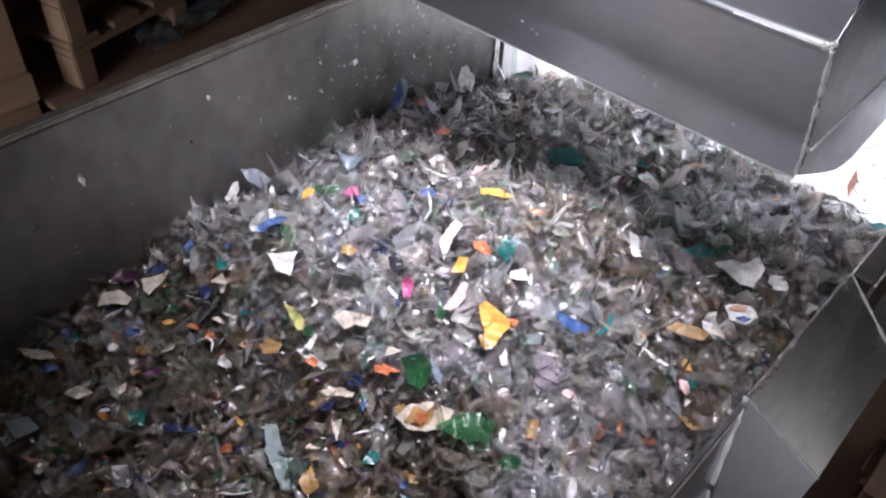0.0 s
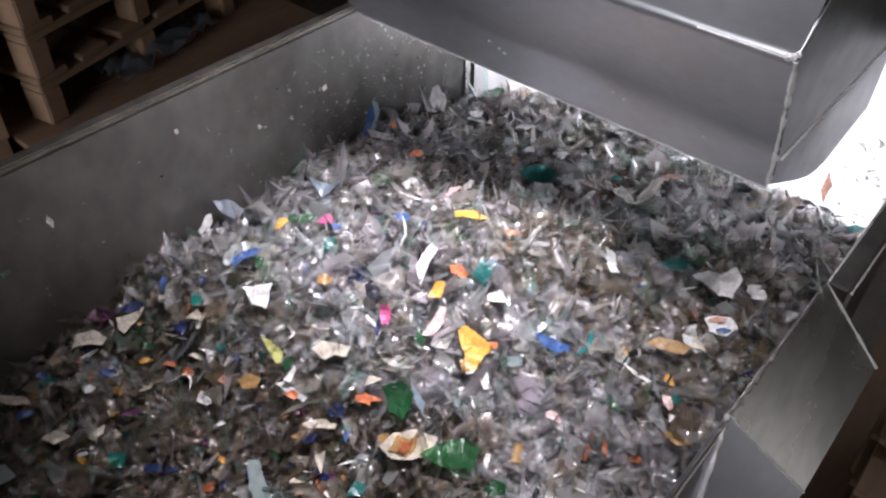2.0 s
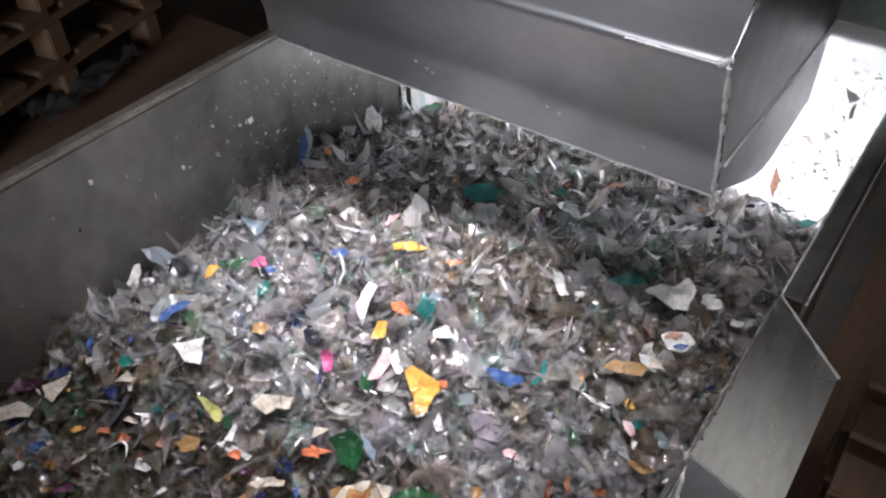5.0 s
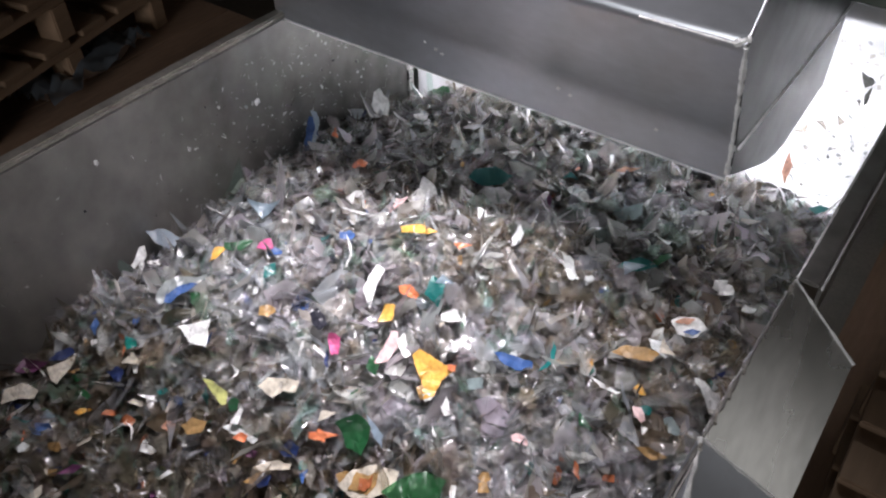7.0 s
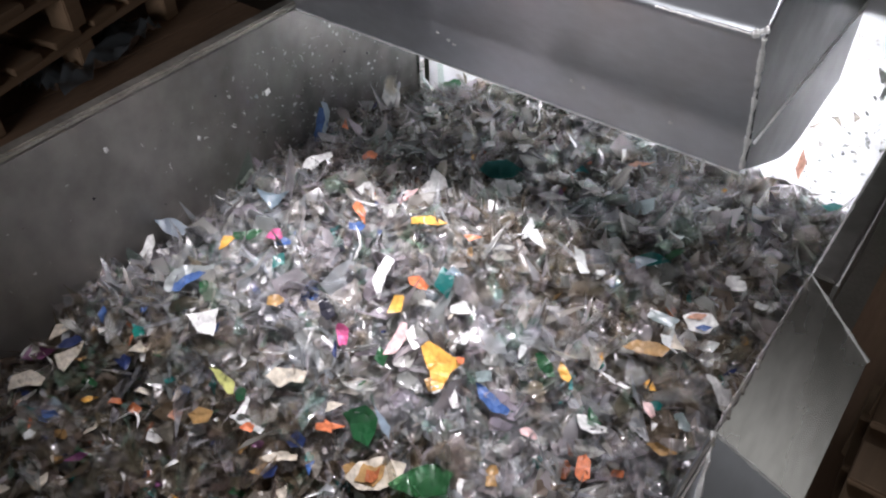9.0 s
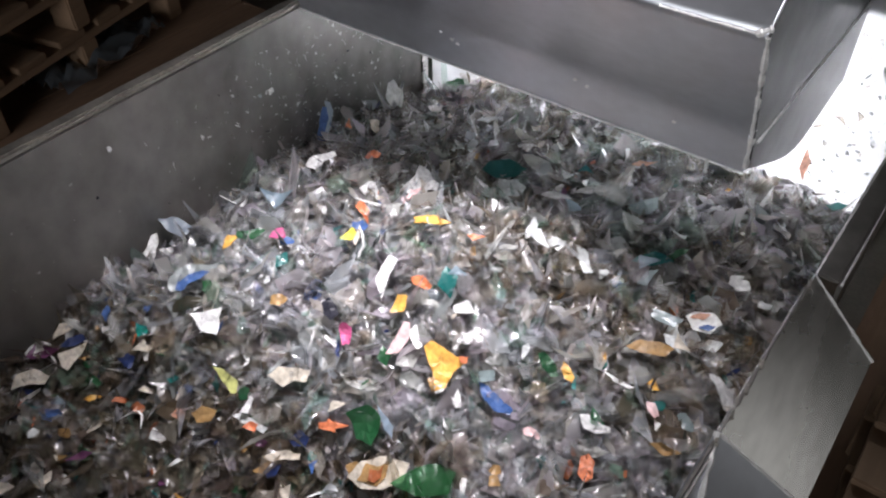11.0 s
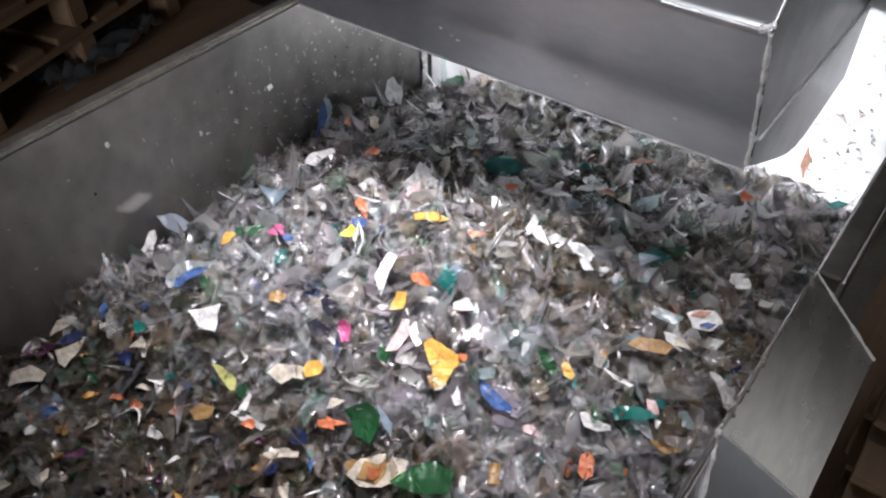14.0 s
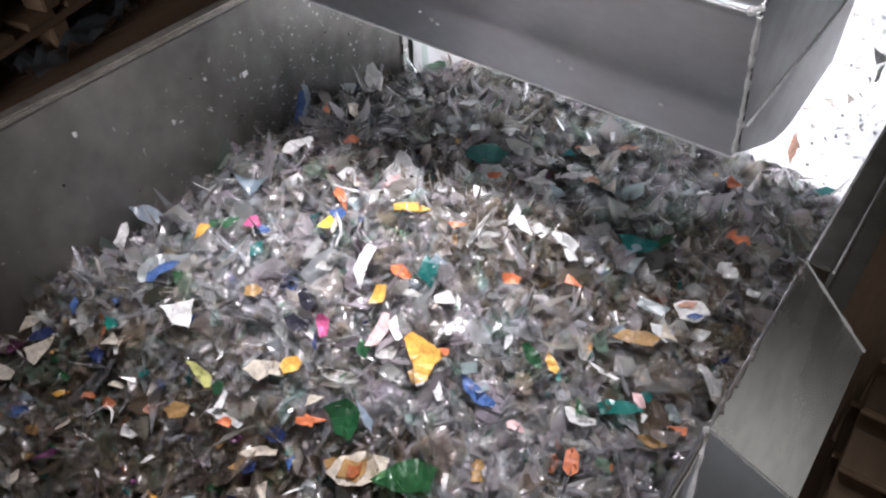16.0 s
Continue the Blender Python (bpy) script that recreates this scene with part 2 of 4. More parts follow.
# ---- bin ----
Z = RIM
steel_bin = root("steel_bin", "open stainless steel collecting bin heaped with shredded plastic", "bin", (0, 0, 0))
BACK, FRONT = 0.27, -1.42
part("left_wall", box(-0.004, 0.0, FRONT, BACK - 0.02, 0.32, Z - 0.012), STEEL_DULL, steel_bin, "dull grey steel side wall speckled with dust")
bm = box(-0.022, 0.002, FRONT, BACK, Z - 0.012, Z, 0.003)
part("rim", bm, STEEL_EDGE, steel_bin, "folded steel rim, worn bright")
part("rim_fold", box(0.0, 0.003, FRONT, BACK - 0.02, Z - 0.045, Z - 0.012, 0.001), STEEL_DULL, steel_bin)
part("corner_strip", box(0.0, 0.006, BACK - 0.044, BACK - 0.022, 0.32, Z + 0.03, 0.002), SATIN, steel_bin)
part("right_wall", box(1.0, 1.004, FRONT, BACK, 0.32, Z - 0.006), STEEL_DULL, steel_bin)
part("rim", box(0.998, 1.026, -0.27, BACK + 0.05, Z - 0.006, Z, 0.002), STEEL_DULL, steel_bin)
part("rim_fold", box(1.026, 1.031, -0.27, BACK + 0.05, Z - 0.08, Z - 0.006, 0.001), STEEL_DULL, steel_bin)
part("rim_edge", bead((1.0005, -0.27, Z - 0.001), (1.0005, BACK, Z - 0.001), 0.0018, 60, 51), FOLD, steel_bin, "thin edge with its bright highlight painted on")
part("rim_edge", bead((1.030, -0.27, Z - 0.003), (1.030, BACK + 0.05, Z - 0.003), 0.0016, 60, 52), FOLD, steel_bin)
part("front_wall", box(0.0, 1.0, FRONT - 0.004, FRONT, 0.32, Z), STEEL_DULL, steel_bin)
part("bottom", box(0.0, 1.0, FRONT, BACK, 0.316, 0.32), STEEL_DULL, steel_bin)
part("back_sheet", box(0.0, 1.0, BACK, BACK + 0.003, 0.32, Z + 0.10), SHEET, steel_bin, "milky white back sheet lit from behind by an added lamp, flecked with dirt")
for lx, ly in ((0.03, FRONT + 0.04), (0.97, FRONT + 0.04), (0.03, BACK - 0.04), (0.97, BACK - 0.04)):
    part("leg", box(lx - 0.025, lx + 0.025, ly - 0.025, ly + 0.025, 0.0, 0.316, 0.004), FRAME_PAINT, steel_bin)
# folded lip along the outer side
A, B, C, D = (1.0, -0.274, Z), (1.094, -0.267, Z - 0.098), (1.096, -0.505, Z - 0.099), (0.998, -0.549, Z + 0.002)
lip = part("lip", plate([A, D, C, B], 0.003), SATIN, steel_bin, "sloping bright steel lip")
part("lip_edge", bead(A, B, 0.0022, 24, 4), FOLD, lip)
E1, F1 = (1.072, -0.80, Z - 0.16), (0.998, -0.90, Z)
gusset = part("gusset", plate([D, E1, C], 0.003), STEEL, steel_bin, "dark triangular steel gusset")
part("gusset_strip", plate([D, F1, E1], 0.003), STEEL, steel_bin)
part("weld", bead((0.999, -0.30, Z - 0.001), (0.999, -0.90, Z - 0.001), 0.003, 60, 7), STEEL_DULL, steel_bin, "uneven dull weld bead")
for wy in (-0.288, -0.435, -0.475, -0.512, -0.55):
    part("weld_lump", bead((0.999, wy, Z), (1.002, wy - 0.012, Z), 0.0026, 4, int(-wy * 1000)), STEEL_EDGE, lip)
part("weld", bead(D, C, 0.0022, 14, 8), WELD, gusset)
part("weld", bead(D, (1.02, -0.64, Z - 0.04), 0.004, 10, 9), WELD, steel_bin)
for a, b in (((1.02, -0.645, Z - 0.045), (1.03, -0.665, Z - 0.052)), ((1.018, -0.665, Z - 0.045), (1.034, -0.650, Z - 0.055))):
    part("weld_spatter", bead(a, b, 0.003, 6, 31), WELD, gusset)

# ---- feed hood ----
hood = root("feed_hood", "folded stainless steel feed hood over the bin", "hood", (0, 0, 0))
HY, HR = -0.115, 0.852
lowr = (HR, HY, Z - 0.006)
fr = (HR, HY - 0.010, Z + 0.050)
ur = (HR + 0.002, -0.19, Z + 0.222)
tl_, tr_ = (-0.02, 0.0, Z + 0.47), (HR + 0.007, 0.0, Z + 0.47)


def bent_sheet(profile, radii, x0, x1, thick=0.003, steps=6):
    """A sheet bent along x: the profile's corners (y, z) are rounded by the radii."""
    line = [Vector(profile[0])]
    for p, c, n, r in zip(profile, profile[1:], profile[2:], radii):
        p, c, n = Vector(p), Vector(c), Vector(n)
        a, b = c + (p - c).normalized() * r, c + (n - c).normalized() * r
        line += [a.lerp(c, t).lerp(c.lerp(b, t), t) for t in (k / steps for k in range(steps + 1))]
    line.append(Vector(profile[-1]))
    bm = bmesh.new()
    cols = 24
    rows = [[bm.verts.new((x0 + (x1 - x0) * k / cols, q.x + 0.0012 * noise.noise(Vector((k * 0.35, i * 0.2, 3))), Z + q.y)) for k in range(cols + 1)] for i, q in enumerate(line)]
    for u, v in zip(rows, rows[1:]):
        for k in range(cols):
            bm.faces.new((u[k], u[k + 1], v[k + 1], v[k]))
    bmesh.ops.recalc_face_normals(bm, faces=bm.faces)
    bmesh.ops.solidify(bm, geom=bm.faces[:], thickness=thick)
    return bm


front_panel = part("front_panel", bent_sheet([(HY - 0.003, -0.014), (HY - 0.003, 0.046), (-0.19, 0.222), (0.0, 0.47)], (0.026, 0.014), -0.02, HR), STEEL, hood, "broad satin steel front panel with soft bends")
for p in front_panel.data.polygons:
    p.use_smooth = True
front_panel.data.set_sharp_from_angle(angle=radians(40))
part("drip", bead((0.800, HY - 0.004, Z - 0.012), (0.801, HY - 0.004, Z - 0.034), 0.0028, 5, 19), FILM["grey"], front_panel)
# unseen plate added on top so the hood shadows the heap behind it
part("added_shade_plate", plate([tl_, tr_, (HR + 0.022, BACK + 0.004, Z + 0.47), (-0.02, BACK + 0.004, Z + 0.47)], 0.003), STEEL, hood)
part("back_panel", box(-0.02, HR + 0.02, BACK + 0.001, BACK + 0.005, Z + 0.2, Z + 0.465), STEEL_DULL, hood)
def side(y, z):
    """A point of the hood's side sheet, which runs slightly askew."""
    return (HR + 0.005 + 0.05 * (y - HY), y, Z + z)


sf0, sf1 = side(-0.125, 0.042), side(BACK - 0.004, 0.100)
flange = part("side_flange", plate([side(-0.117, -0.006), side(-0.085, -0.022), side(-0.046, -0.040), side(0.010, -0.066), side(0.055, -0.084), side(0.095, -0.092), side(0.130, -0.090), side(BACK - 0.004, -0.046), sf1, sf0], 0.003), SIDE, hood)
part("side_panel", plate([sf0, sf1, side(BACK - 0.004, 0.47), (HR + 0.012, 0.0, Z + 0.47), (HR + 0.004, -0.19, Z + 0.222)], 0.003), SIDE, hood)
part("fold_line", bead(Vector(sf0) + Vector((0.0042, 0, 0.002)), Vector(sf1) + Vector((0.0042, 0, 0.002)), 0.0018, 40, 6), FOLD, flange)
part("weld", bead(fr, ur, 0.004, 22, 11), WELD, front_panel, "bright weld bead down the corner")
part("weld", bead(lowr, fr, 0.005, 8, 12), WELD, front_panel)
part("weld", bead((0.72, -0.1895, Z + 0.2225), (HR - 0.004, -0.1895, Z + 0.2225), 0.0018, 26, 15), WELD, front_panel)
for k, wx in enumerate((0.33, 0.352, 0.363, 0.58, 0.60, 0.74)):
    part("weld_lump", bead((wx, HY - 0.004 - 0.002 * (k % 2), Z + 0.040 - 0.006 * (k % 3)), (wx + 0.005, HY - 0.0045 - 0.002 * (k % 2), Z + 0.040 - 0.006 * (k % 3)), 0.0024, 3, 40 + k), WELD, front_panel)
part("lower_edge", bead((-0.02, HY - 0.0045, Z - 0.014), (HR, HY - 0.0045, Z - 0.014), 0.0016, 60, 17), FOLD, front_panel)
part("weld", bead((HR - 0.012, -0.19, Z + 0.222), (HR + 0.004, -0.186, Z + 0.232), 0.005, 9, 13), WELD, hood)
part("back_beam", box(-0.05, 1.4, BACK + 0.006, BACK + 0.07, Z + 0.070, Z + 0.20, 0.004), FRAME_PAINT, hood, "grey-green painted steel cross beam")
for bx in (-0.04, 1.36):
    part("post", box(bx - 0.03, bx + 0.03, BACK + 0.01, BACK + 0.066, 0.0, Z + 0.070, 0.004), FRAME_PAINT, hood)

# ---- timber beside the bin ----
deck = root("timber_deck", "low brown timber deck beside the bin", "deck", (0, 0, 0))
DZ = 0.40
for i in range(12):
    xa = -2.25 + i * 0.175
    part("board", box(xa, xa + 0.168, -0.5, 0.55, DZ - 0.022, DZ, 0.002), PLYWOOD, deck)
for yy in (-0.42, 0.0, 0.38):
    part("bearer", box(-2.25, -0.16, yy - 0.04, yy + 0.04, 0.0, DZ - 0.022, 0.003), WOOD, deck)


def pallet(at, turn=0, label="rough brown wooden pallet stacked on the timber deck"):
    ob = root("pallet", label, "pallet", at, "stacked pallets")
    ob.rotation_euler = (0, 0, radians(turn))
    for i in range(3):
        for j in range(3):
            part("block", box(-0.30 + i * 0.26, -0.22 + i * 0.26, -0.42 + j * 0.37, -0.36 + j * 0.37, 0.0, 0.10, 0.004), WOOD, ob)
    for i in range(3):
        part("board", box(-0.30 + i * 0.26, -0.22 + i * 0.26, -0.42, 0.42, 0.10, 0.122, 0.003), WOOD, ob)
    for j in range(6):
        part("board", box(-0.30, 0.30, -0.42 + j * 0.15, -0.32 + j * 0.15, 0.122, 0.142, 0.003), WOOD, ob)
    return ob


for k in range(5):
    pallet((-1.323, -0.065, DZ + k * 0.1425), 14 + 0.4 * (k % 3 - 1))
for k in range(2):
    pallet((1.46, -0.02, 0.0225 + k * 0.1425), 3 - 2 * k, "rough brown wooden pallet on the planks beside the bin")
crate = root("wooden_crate", "brown plywood crate with a timber batten", "crate", (0, 0, 0))
part("side", box(-1.5, -0.96, -1.25, -0.52, 0.02, 0.86, 0.003), PLYWOOD, crate)
part("batten", box(-0.96, -0.935, -1.25, -0.52, 0.42, 0.50, 0.003), WOOD, crate)
part("batten", box(-0.96, -0.935, -1.25, -0.52, 0.02, 0.10, 0.003), WOOD, crate)
part("runner", box(-1.5, -0.96, -0.66, -0.58, 0.0, 0.02), WOOD, crate)
floor_boards = root("wooden_floor_board", "worn brown floor planks beside the bin", "planks", (0, 0, 0))
for k in range(11):
    part("plank", box(1.05 + k * 0.165, 1.21 + k * 0.165, -0.9, 2.6, 0.001, 0.022, 0.003), PLYWOOD, floor_boards)

rnd = random.Random(5)
bm = bmesh.new()
bmesh.ops.create_grid(bm, x_segments=22, y_segments=16, size=0.5)
for v in bm.verts:
    v.co = Vector((v.co.x * 0.22, v.co.y * 0.42, 0.02 + 0.09 * abs(noise.noise(v.co * 5)) + 0.03 * noise.noise(v.co * 14)))
film_scrap = mesh_object("film_scrap", bm, BAG, None, "", True)
film_scrap.location = (-1.10, 0.02, DZ)
film_scrap.rotation_euler = (0, 0, radians(14))
tagged(film_scrap, "crumpled greyish plastic film under the pallets", "film")


# ---- the heap ----
BUMPS = ((0.40, -0.50, 0.17, 0.086), (0.24, -0.62, 0.12, 0.105), (0.78, -0.18, 0.22, 0.122), (0.03, -0.85, 0.15, 0.112), (0.15, -0.25, 0.15, 0.069), (0.55, -0.36, 0.12, 0.112), (0.45, 0.10, 0.25, 0.061), (0.97, -0.75, 0.20, 0.082), (0.00, 0.27, 0.10, -0.081), (0.16, -0.50, 0.09, 0.024))


def heap(x, y):
    """The heap's height: a gentle slope with bumps, and a steep face towards the front."""
    z = Z + -0.320 + 0.059 * y
    edge = -0.72 + 0.09 * np.exp(-(((x - 0.56) / 0.09) ** 2))
    z = z + -0.080 / (1 + np.exp(np.clip((y - edge) / 0.025, -50, 50)))
    for a, b, s, k in BUMPS:
        z = z + k * np.exp(-((x - a) ** 2 + (y - b) ** 2) / (2 * s * s))
    return z


def heap_normal(x, y, e=0.02):
    n = np.stack([-(heap(x + e, y) - heap(x - e, y)) / (2 * e), -(heap(x, y + e) - heap(x, y - e)) / (2 * e), np.ones_like(x)], -1)
    return n / np.linalg.norm(n, axis=-1, keepdims=True)


def flake_shapes(rng, count, size):
    """Outlines of torn flakes: a middle, an inner ring and a ragged rim of seven points each, curled along their length and crumpled."""
    k = 7
    ang = (np.arange(k)[None] + rng.uniform(-0.33, 0.33, (count, k))) * (2 * math.pi / k)
    rad = rng.uniform(0.42, 1.22, (count, k))
    half = size[:, None] * 0.5
    slim = np.where(rng.uniform(0, 1, (count, 1)) < 0.36, rng.uniform(0.06, 0.22, (count, 1)), rng.uniform(0.3, 0.9, (count, 1)))
    half = half * np.where(slim < 0.25, 1.5, 1.0)
    curl = rng.normal(0, 0.55, (count, 1)) / half
    rings = []
    for reach, crumple in ((0.5, 0.07), (1.0, 0.10)):
        x, y = reach * half * rad * np.cos(ang), reach * half * rad * np.sin(ang) * slim
        z = curl * x * x * 0.9 + rng.normal(0, crumple, (count, k)) * half * np.minimum(1, 2 * slim)
        rings.append(np.stack([x, y, z], -1))
    return np.concatenate([np.zeros((count, 1, 3)), *rings], axis=1)


def turned(rng, pts, normal, tilt):
    n = normal + rng.normal(0, 1, normal.shape) * tilt
    n /= np.linalg.norm(n, axis=1, keepdims=True)
    u = rng.normal(0, 1, n.shape)
    u -= n * (u * n).sum(1, keepdims=True)
    u /= np.linalg.norm(u, axis=1, keepdims=True)
    w = np.cross(n, u)
    return pts[:, :, :1] * u[:, None] + pts[:, :, 1:2] * w[:, None] + pts[:, :, 2:] * n[:, None]


def scatter(name, rng, x, y, z, normal, size, tilt, kinds, weights):
    count = len(x)
    pts = turned(rng, flake_shapes(rng, count, size), normal, tilt) + np.stack([x, y, z], -1)[:, None]
    pts[:, :, 0] = np.clip(pts[:, :, 0], 0.004, 0.996)
    k = pts.shape[1]
    n = (k - 1) // 2
    fan = [(0, i, i % n + 1) for i in range(1, n + 1)]
    fan += [(i, i + n, i % n + 1) for i in range(1, n + 1)] + [(i % n + 1, i + n, i % n + 1 + n) for i in range(1, n + 1)]
    fan = np.array(fan)
    faces = (fan[None] + (np.arange(count) * k)[:, None, None]).reshape(-1, 3)
    me = bpy.data.meshes.new(name)
    me.from_pydata(pts.reshape(-1, 3).tolist(), [], faces.tolist())
    for kind in kinds:
        me.materials.append(FILM[kind])
    cum = np.cumsum(weights, axis=1)
    pick = (rng.uniform(0, 1, (count, 1)) * cum[:, -1:] > cum).sum(1)
    pick[(size > 0.036) & (pick > 3) & (pick < 19)] = 0
    me.polygons.foreach_set("use_smooth", np.repeat(rng.uniform(0, 1, count) < 0.75, len(fan)))
    me.polygons.foreach_set("material_index", np.repeat(pick, len(fan)).astype(np.int32))
    return new(name, me)


rng = np.random.default_rng(11)
nx, ny = 90, 150
gx, gy = np.meshgrid(np.linspace(0.001, 0.999, nx), np.linspace(FRONT + 0.001, BACK - 0.001, ny))
gz = heap(gx, gy) - 0.030 + rng.normal(0, 0.004, gx.shape)
verts = np.stack([gx, gy, gz], -1).reshape(-1, 3)
quads = [(j * nx + i, j * nx + i + 1, (j + 1) * nx + i + 1, (j + 1) * nx + i) for j in range(ny - 1) for i in range(nx - 1)]
me = bpy.data.meshes.new("fines_bed")
me.from_pydata(verts.tolist(), [], quads)
me.materials.append(GRIME)
bed = tagged(new("fines_bed", me), "dark grimy bed of fine plastic crumbs under the flakes", "fines", kind="stuff")

KINDS = ["clear", "haze", "smoke", "mint", "white", "cream", "grey", "green", "teal", "blue", "navy", "orange", "amber", "red_orange", "magenta", "lime", "black", "turquoise", "rust", "murk"]
COUNT = 33000
fx, fy = rng.uniform(0.006, 0.994, COUNT), rng.uniform(-1.15, BACK - 0.006, COUNT)
depth = rng.uniform(-0.030, 0.005, COUNT)
size = np.clip(np.exp(rng.normal(math.log(0.034), 0.58, COUNT)), 0.009, 0.1)
size *= np.where(fy > -0.3, 0.85, 1.0)
plain = np.array([50, 30, 9, 4.5, 0.9, 0.9, 2.2, 0.7, 0.5, 0.25, 0.2, 0.12, 0.35, 0.1, 0.02, 0.06, 0.25, 0.2, 0.25, 1.0])
# front mix: dirtier flakes, darkened further in place of the shade there
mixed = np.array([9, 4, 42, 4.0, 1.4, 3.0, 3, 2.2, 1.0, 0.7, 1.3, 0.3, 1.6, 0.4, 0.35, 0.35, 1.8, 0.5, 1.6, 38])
dirt_shade_edge = -0.70 + 0.085 * np.exp(-(((fx - 0.63) / 0.17) ** 2)) - 0.2 / (1 + np.exp(np.clip((0.82 - fx) / 0.02, -50, 50)))
front = 1 / (1 + np.exp(np.clip((fy - dirt_shade_edge) / 0.02, -50, 50)))[:, None]
# browner flakes under the hood, partly standing in for shade in the hollow
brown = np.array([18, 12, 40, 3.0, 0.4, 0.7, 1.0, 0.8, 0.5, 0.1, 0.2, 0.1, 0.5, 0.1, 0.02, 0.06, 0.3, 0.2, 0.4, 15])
shade_band = 0.80 * np.exp(-(((fy + 0.19 + 0.25 * np.clip(fx - 0.3, 0, 0.36)) / 0.085) ** 2)) * np.clip((fx - 0.1) / 0.15, 0, 1)
shade_band = np.maximum(shade_band, 0.42 / (1 + np.exp(np.clip(-(fy + 0.30 + 0.35 * np.clip(fx - 0.5, 0, 0.5)) / 0.03, -50, 50))))
shade_band = shade_band[:, None] * (1 - front)
weights = plain * (1 - front - shade_band) + mixed * front + brown * shade_band
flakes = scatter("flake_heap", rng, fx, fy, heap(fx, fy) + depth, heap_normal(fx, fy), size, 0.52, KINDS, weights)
tagged(flakes, "heap of shredded clear and coloured plastic bottle flakes", "plastic flakes", kind="stuff")

COUNT = 1100
sx, sy = rng.uniform(0.01, 0.99, COUNT), rng.uniform(-1.0, BACK - 0.01, COUNT)
shards = scatter("loose_shards", rng, sx, sy, heap(sx, sy) + rng.uniform(0.004, 0.018, COUNT), heap_normal(sx, sy), rng.uniform(0.02, 0.06, COUNT), 1.1,
                 ["clear", "haze", "mint", "white", "smoke"], np.tile([6, 4, 1, 0.7, 2.0], (COUNT, 1)))
tagged(shards, "long clear plastic shards sticking out of the heap", "plastic shards", kind="stuff")

# flecks that cling to the side wall and to the back sheet
COUNT = 520
wy, wz = rng.normal(-0.10, 0.15, COUNT), Z - 0.02 - rng.uniform(0.03, 0.30, COUNT)
far = rng.uniform(0, 1, COUNT) < 0.2
wy[far] = rng.uniform(-1.0, 0.2, far.sum())
wy = np.clip(wy, -1.2, BACK - 0.03)
ones = np.tile([1.0, 0.0, 0.0], (COUNT, 1))
flecks = scatter("wall_flecks", rng, np.full(COUNT, 0.0055), wy, wz, ones, 0.003 + 0.009 * rng.uniform(0, 1, COUNT) ** 2, 0.05, ["haze", "white", "smoke", "black"],
                 np.tile([2, 7, 0.5, 0.8], (COUNT, 1)))
tagged(flecks, "tiny plastic flecks clinging to the steel wall", "flecks", kind="stuff")
COUNT = 330
bxs, bzs = np.concatenate([rng.uniform(0.86, 0.995, 300), rng.uniform(0.02, 0.2, 30)]), Z + rng.uniform(-0.28, 0.05, COUNT)
back_n = np.tile([0.0, -1.0, 0.0], (COUNT, 1))
flecks = scatter("sheet_flecks", rng, bxs, np.full(COUNT, BACK - 0.003), bzs, back_n, 0.003 + 0.010 * rng.uniform(0, 1, COUNT) ** 2, 0.05, ["smoke", "haze", "black", "grey"],
                 np.tile([6, 1.0, 0.3, 5.0], (COUNT, 1)))
tagged(flecks, "small grey flecks stuck on the white sheet", "flecks", kind="stuff")

LABELS = {
    "white": "opaque white plastic flake with torn edges", "grey": "pale grey plastic flake, slightly see-through", "cream": "dirty cream-coloured plastic flake",
    "pink": "pale pink printed plastic flake", "salmon_backlit": "thin salmon strip stuck on the white sheet", "salmon": "long salmon-coloured plastic strip", "red_orange": "bright red-orange plastic flake, torn",
    "orange": "vivid orange plastic flake with torn edges", "amber": "dull amber see-through plastic flake", "lime": "yellow-green printed plastic flake", "yellow": "small bright yellow plastic flake", "magenta": "small magenta plastic label scrap",
    "plum": "dark plum plastic label scrap", "rust": "thin rust-brown plastic strip", "blue": "curled blue plastic label scrap", "navy": "dark navy blue plastic flake",
    "black": "small crumpled black plastic scrap", "teal": "see-through teal plastic flake", "turquoise": "thin curled turquoise plastic strip", "green": "see-through green bottle flake",
    "clear": "clear bottle flake with glossy creases", "haze": "hazy see-through plastic flake", "smoke": "smoky grey see-through plastic flake",
    "mint": "faint mint-green see-through plastic flake",
    "ice": "pale ice-blue plastic film flake",
}
made_flakes = [0]


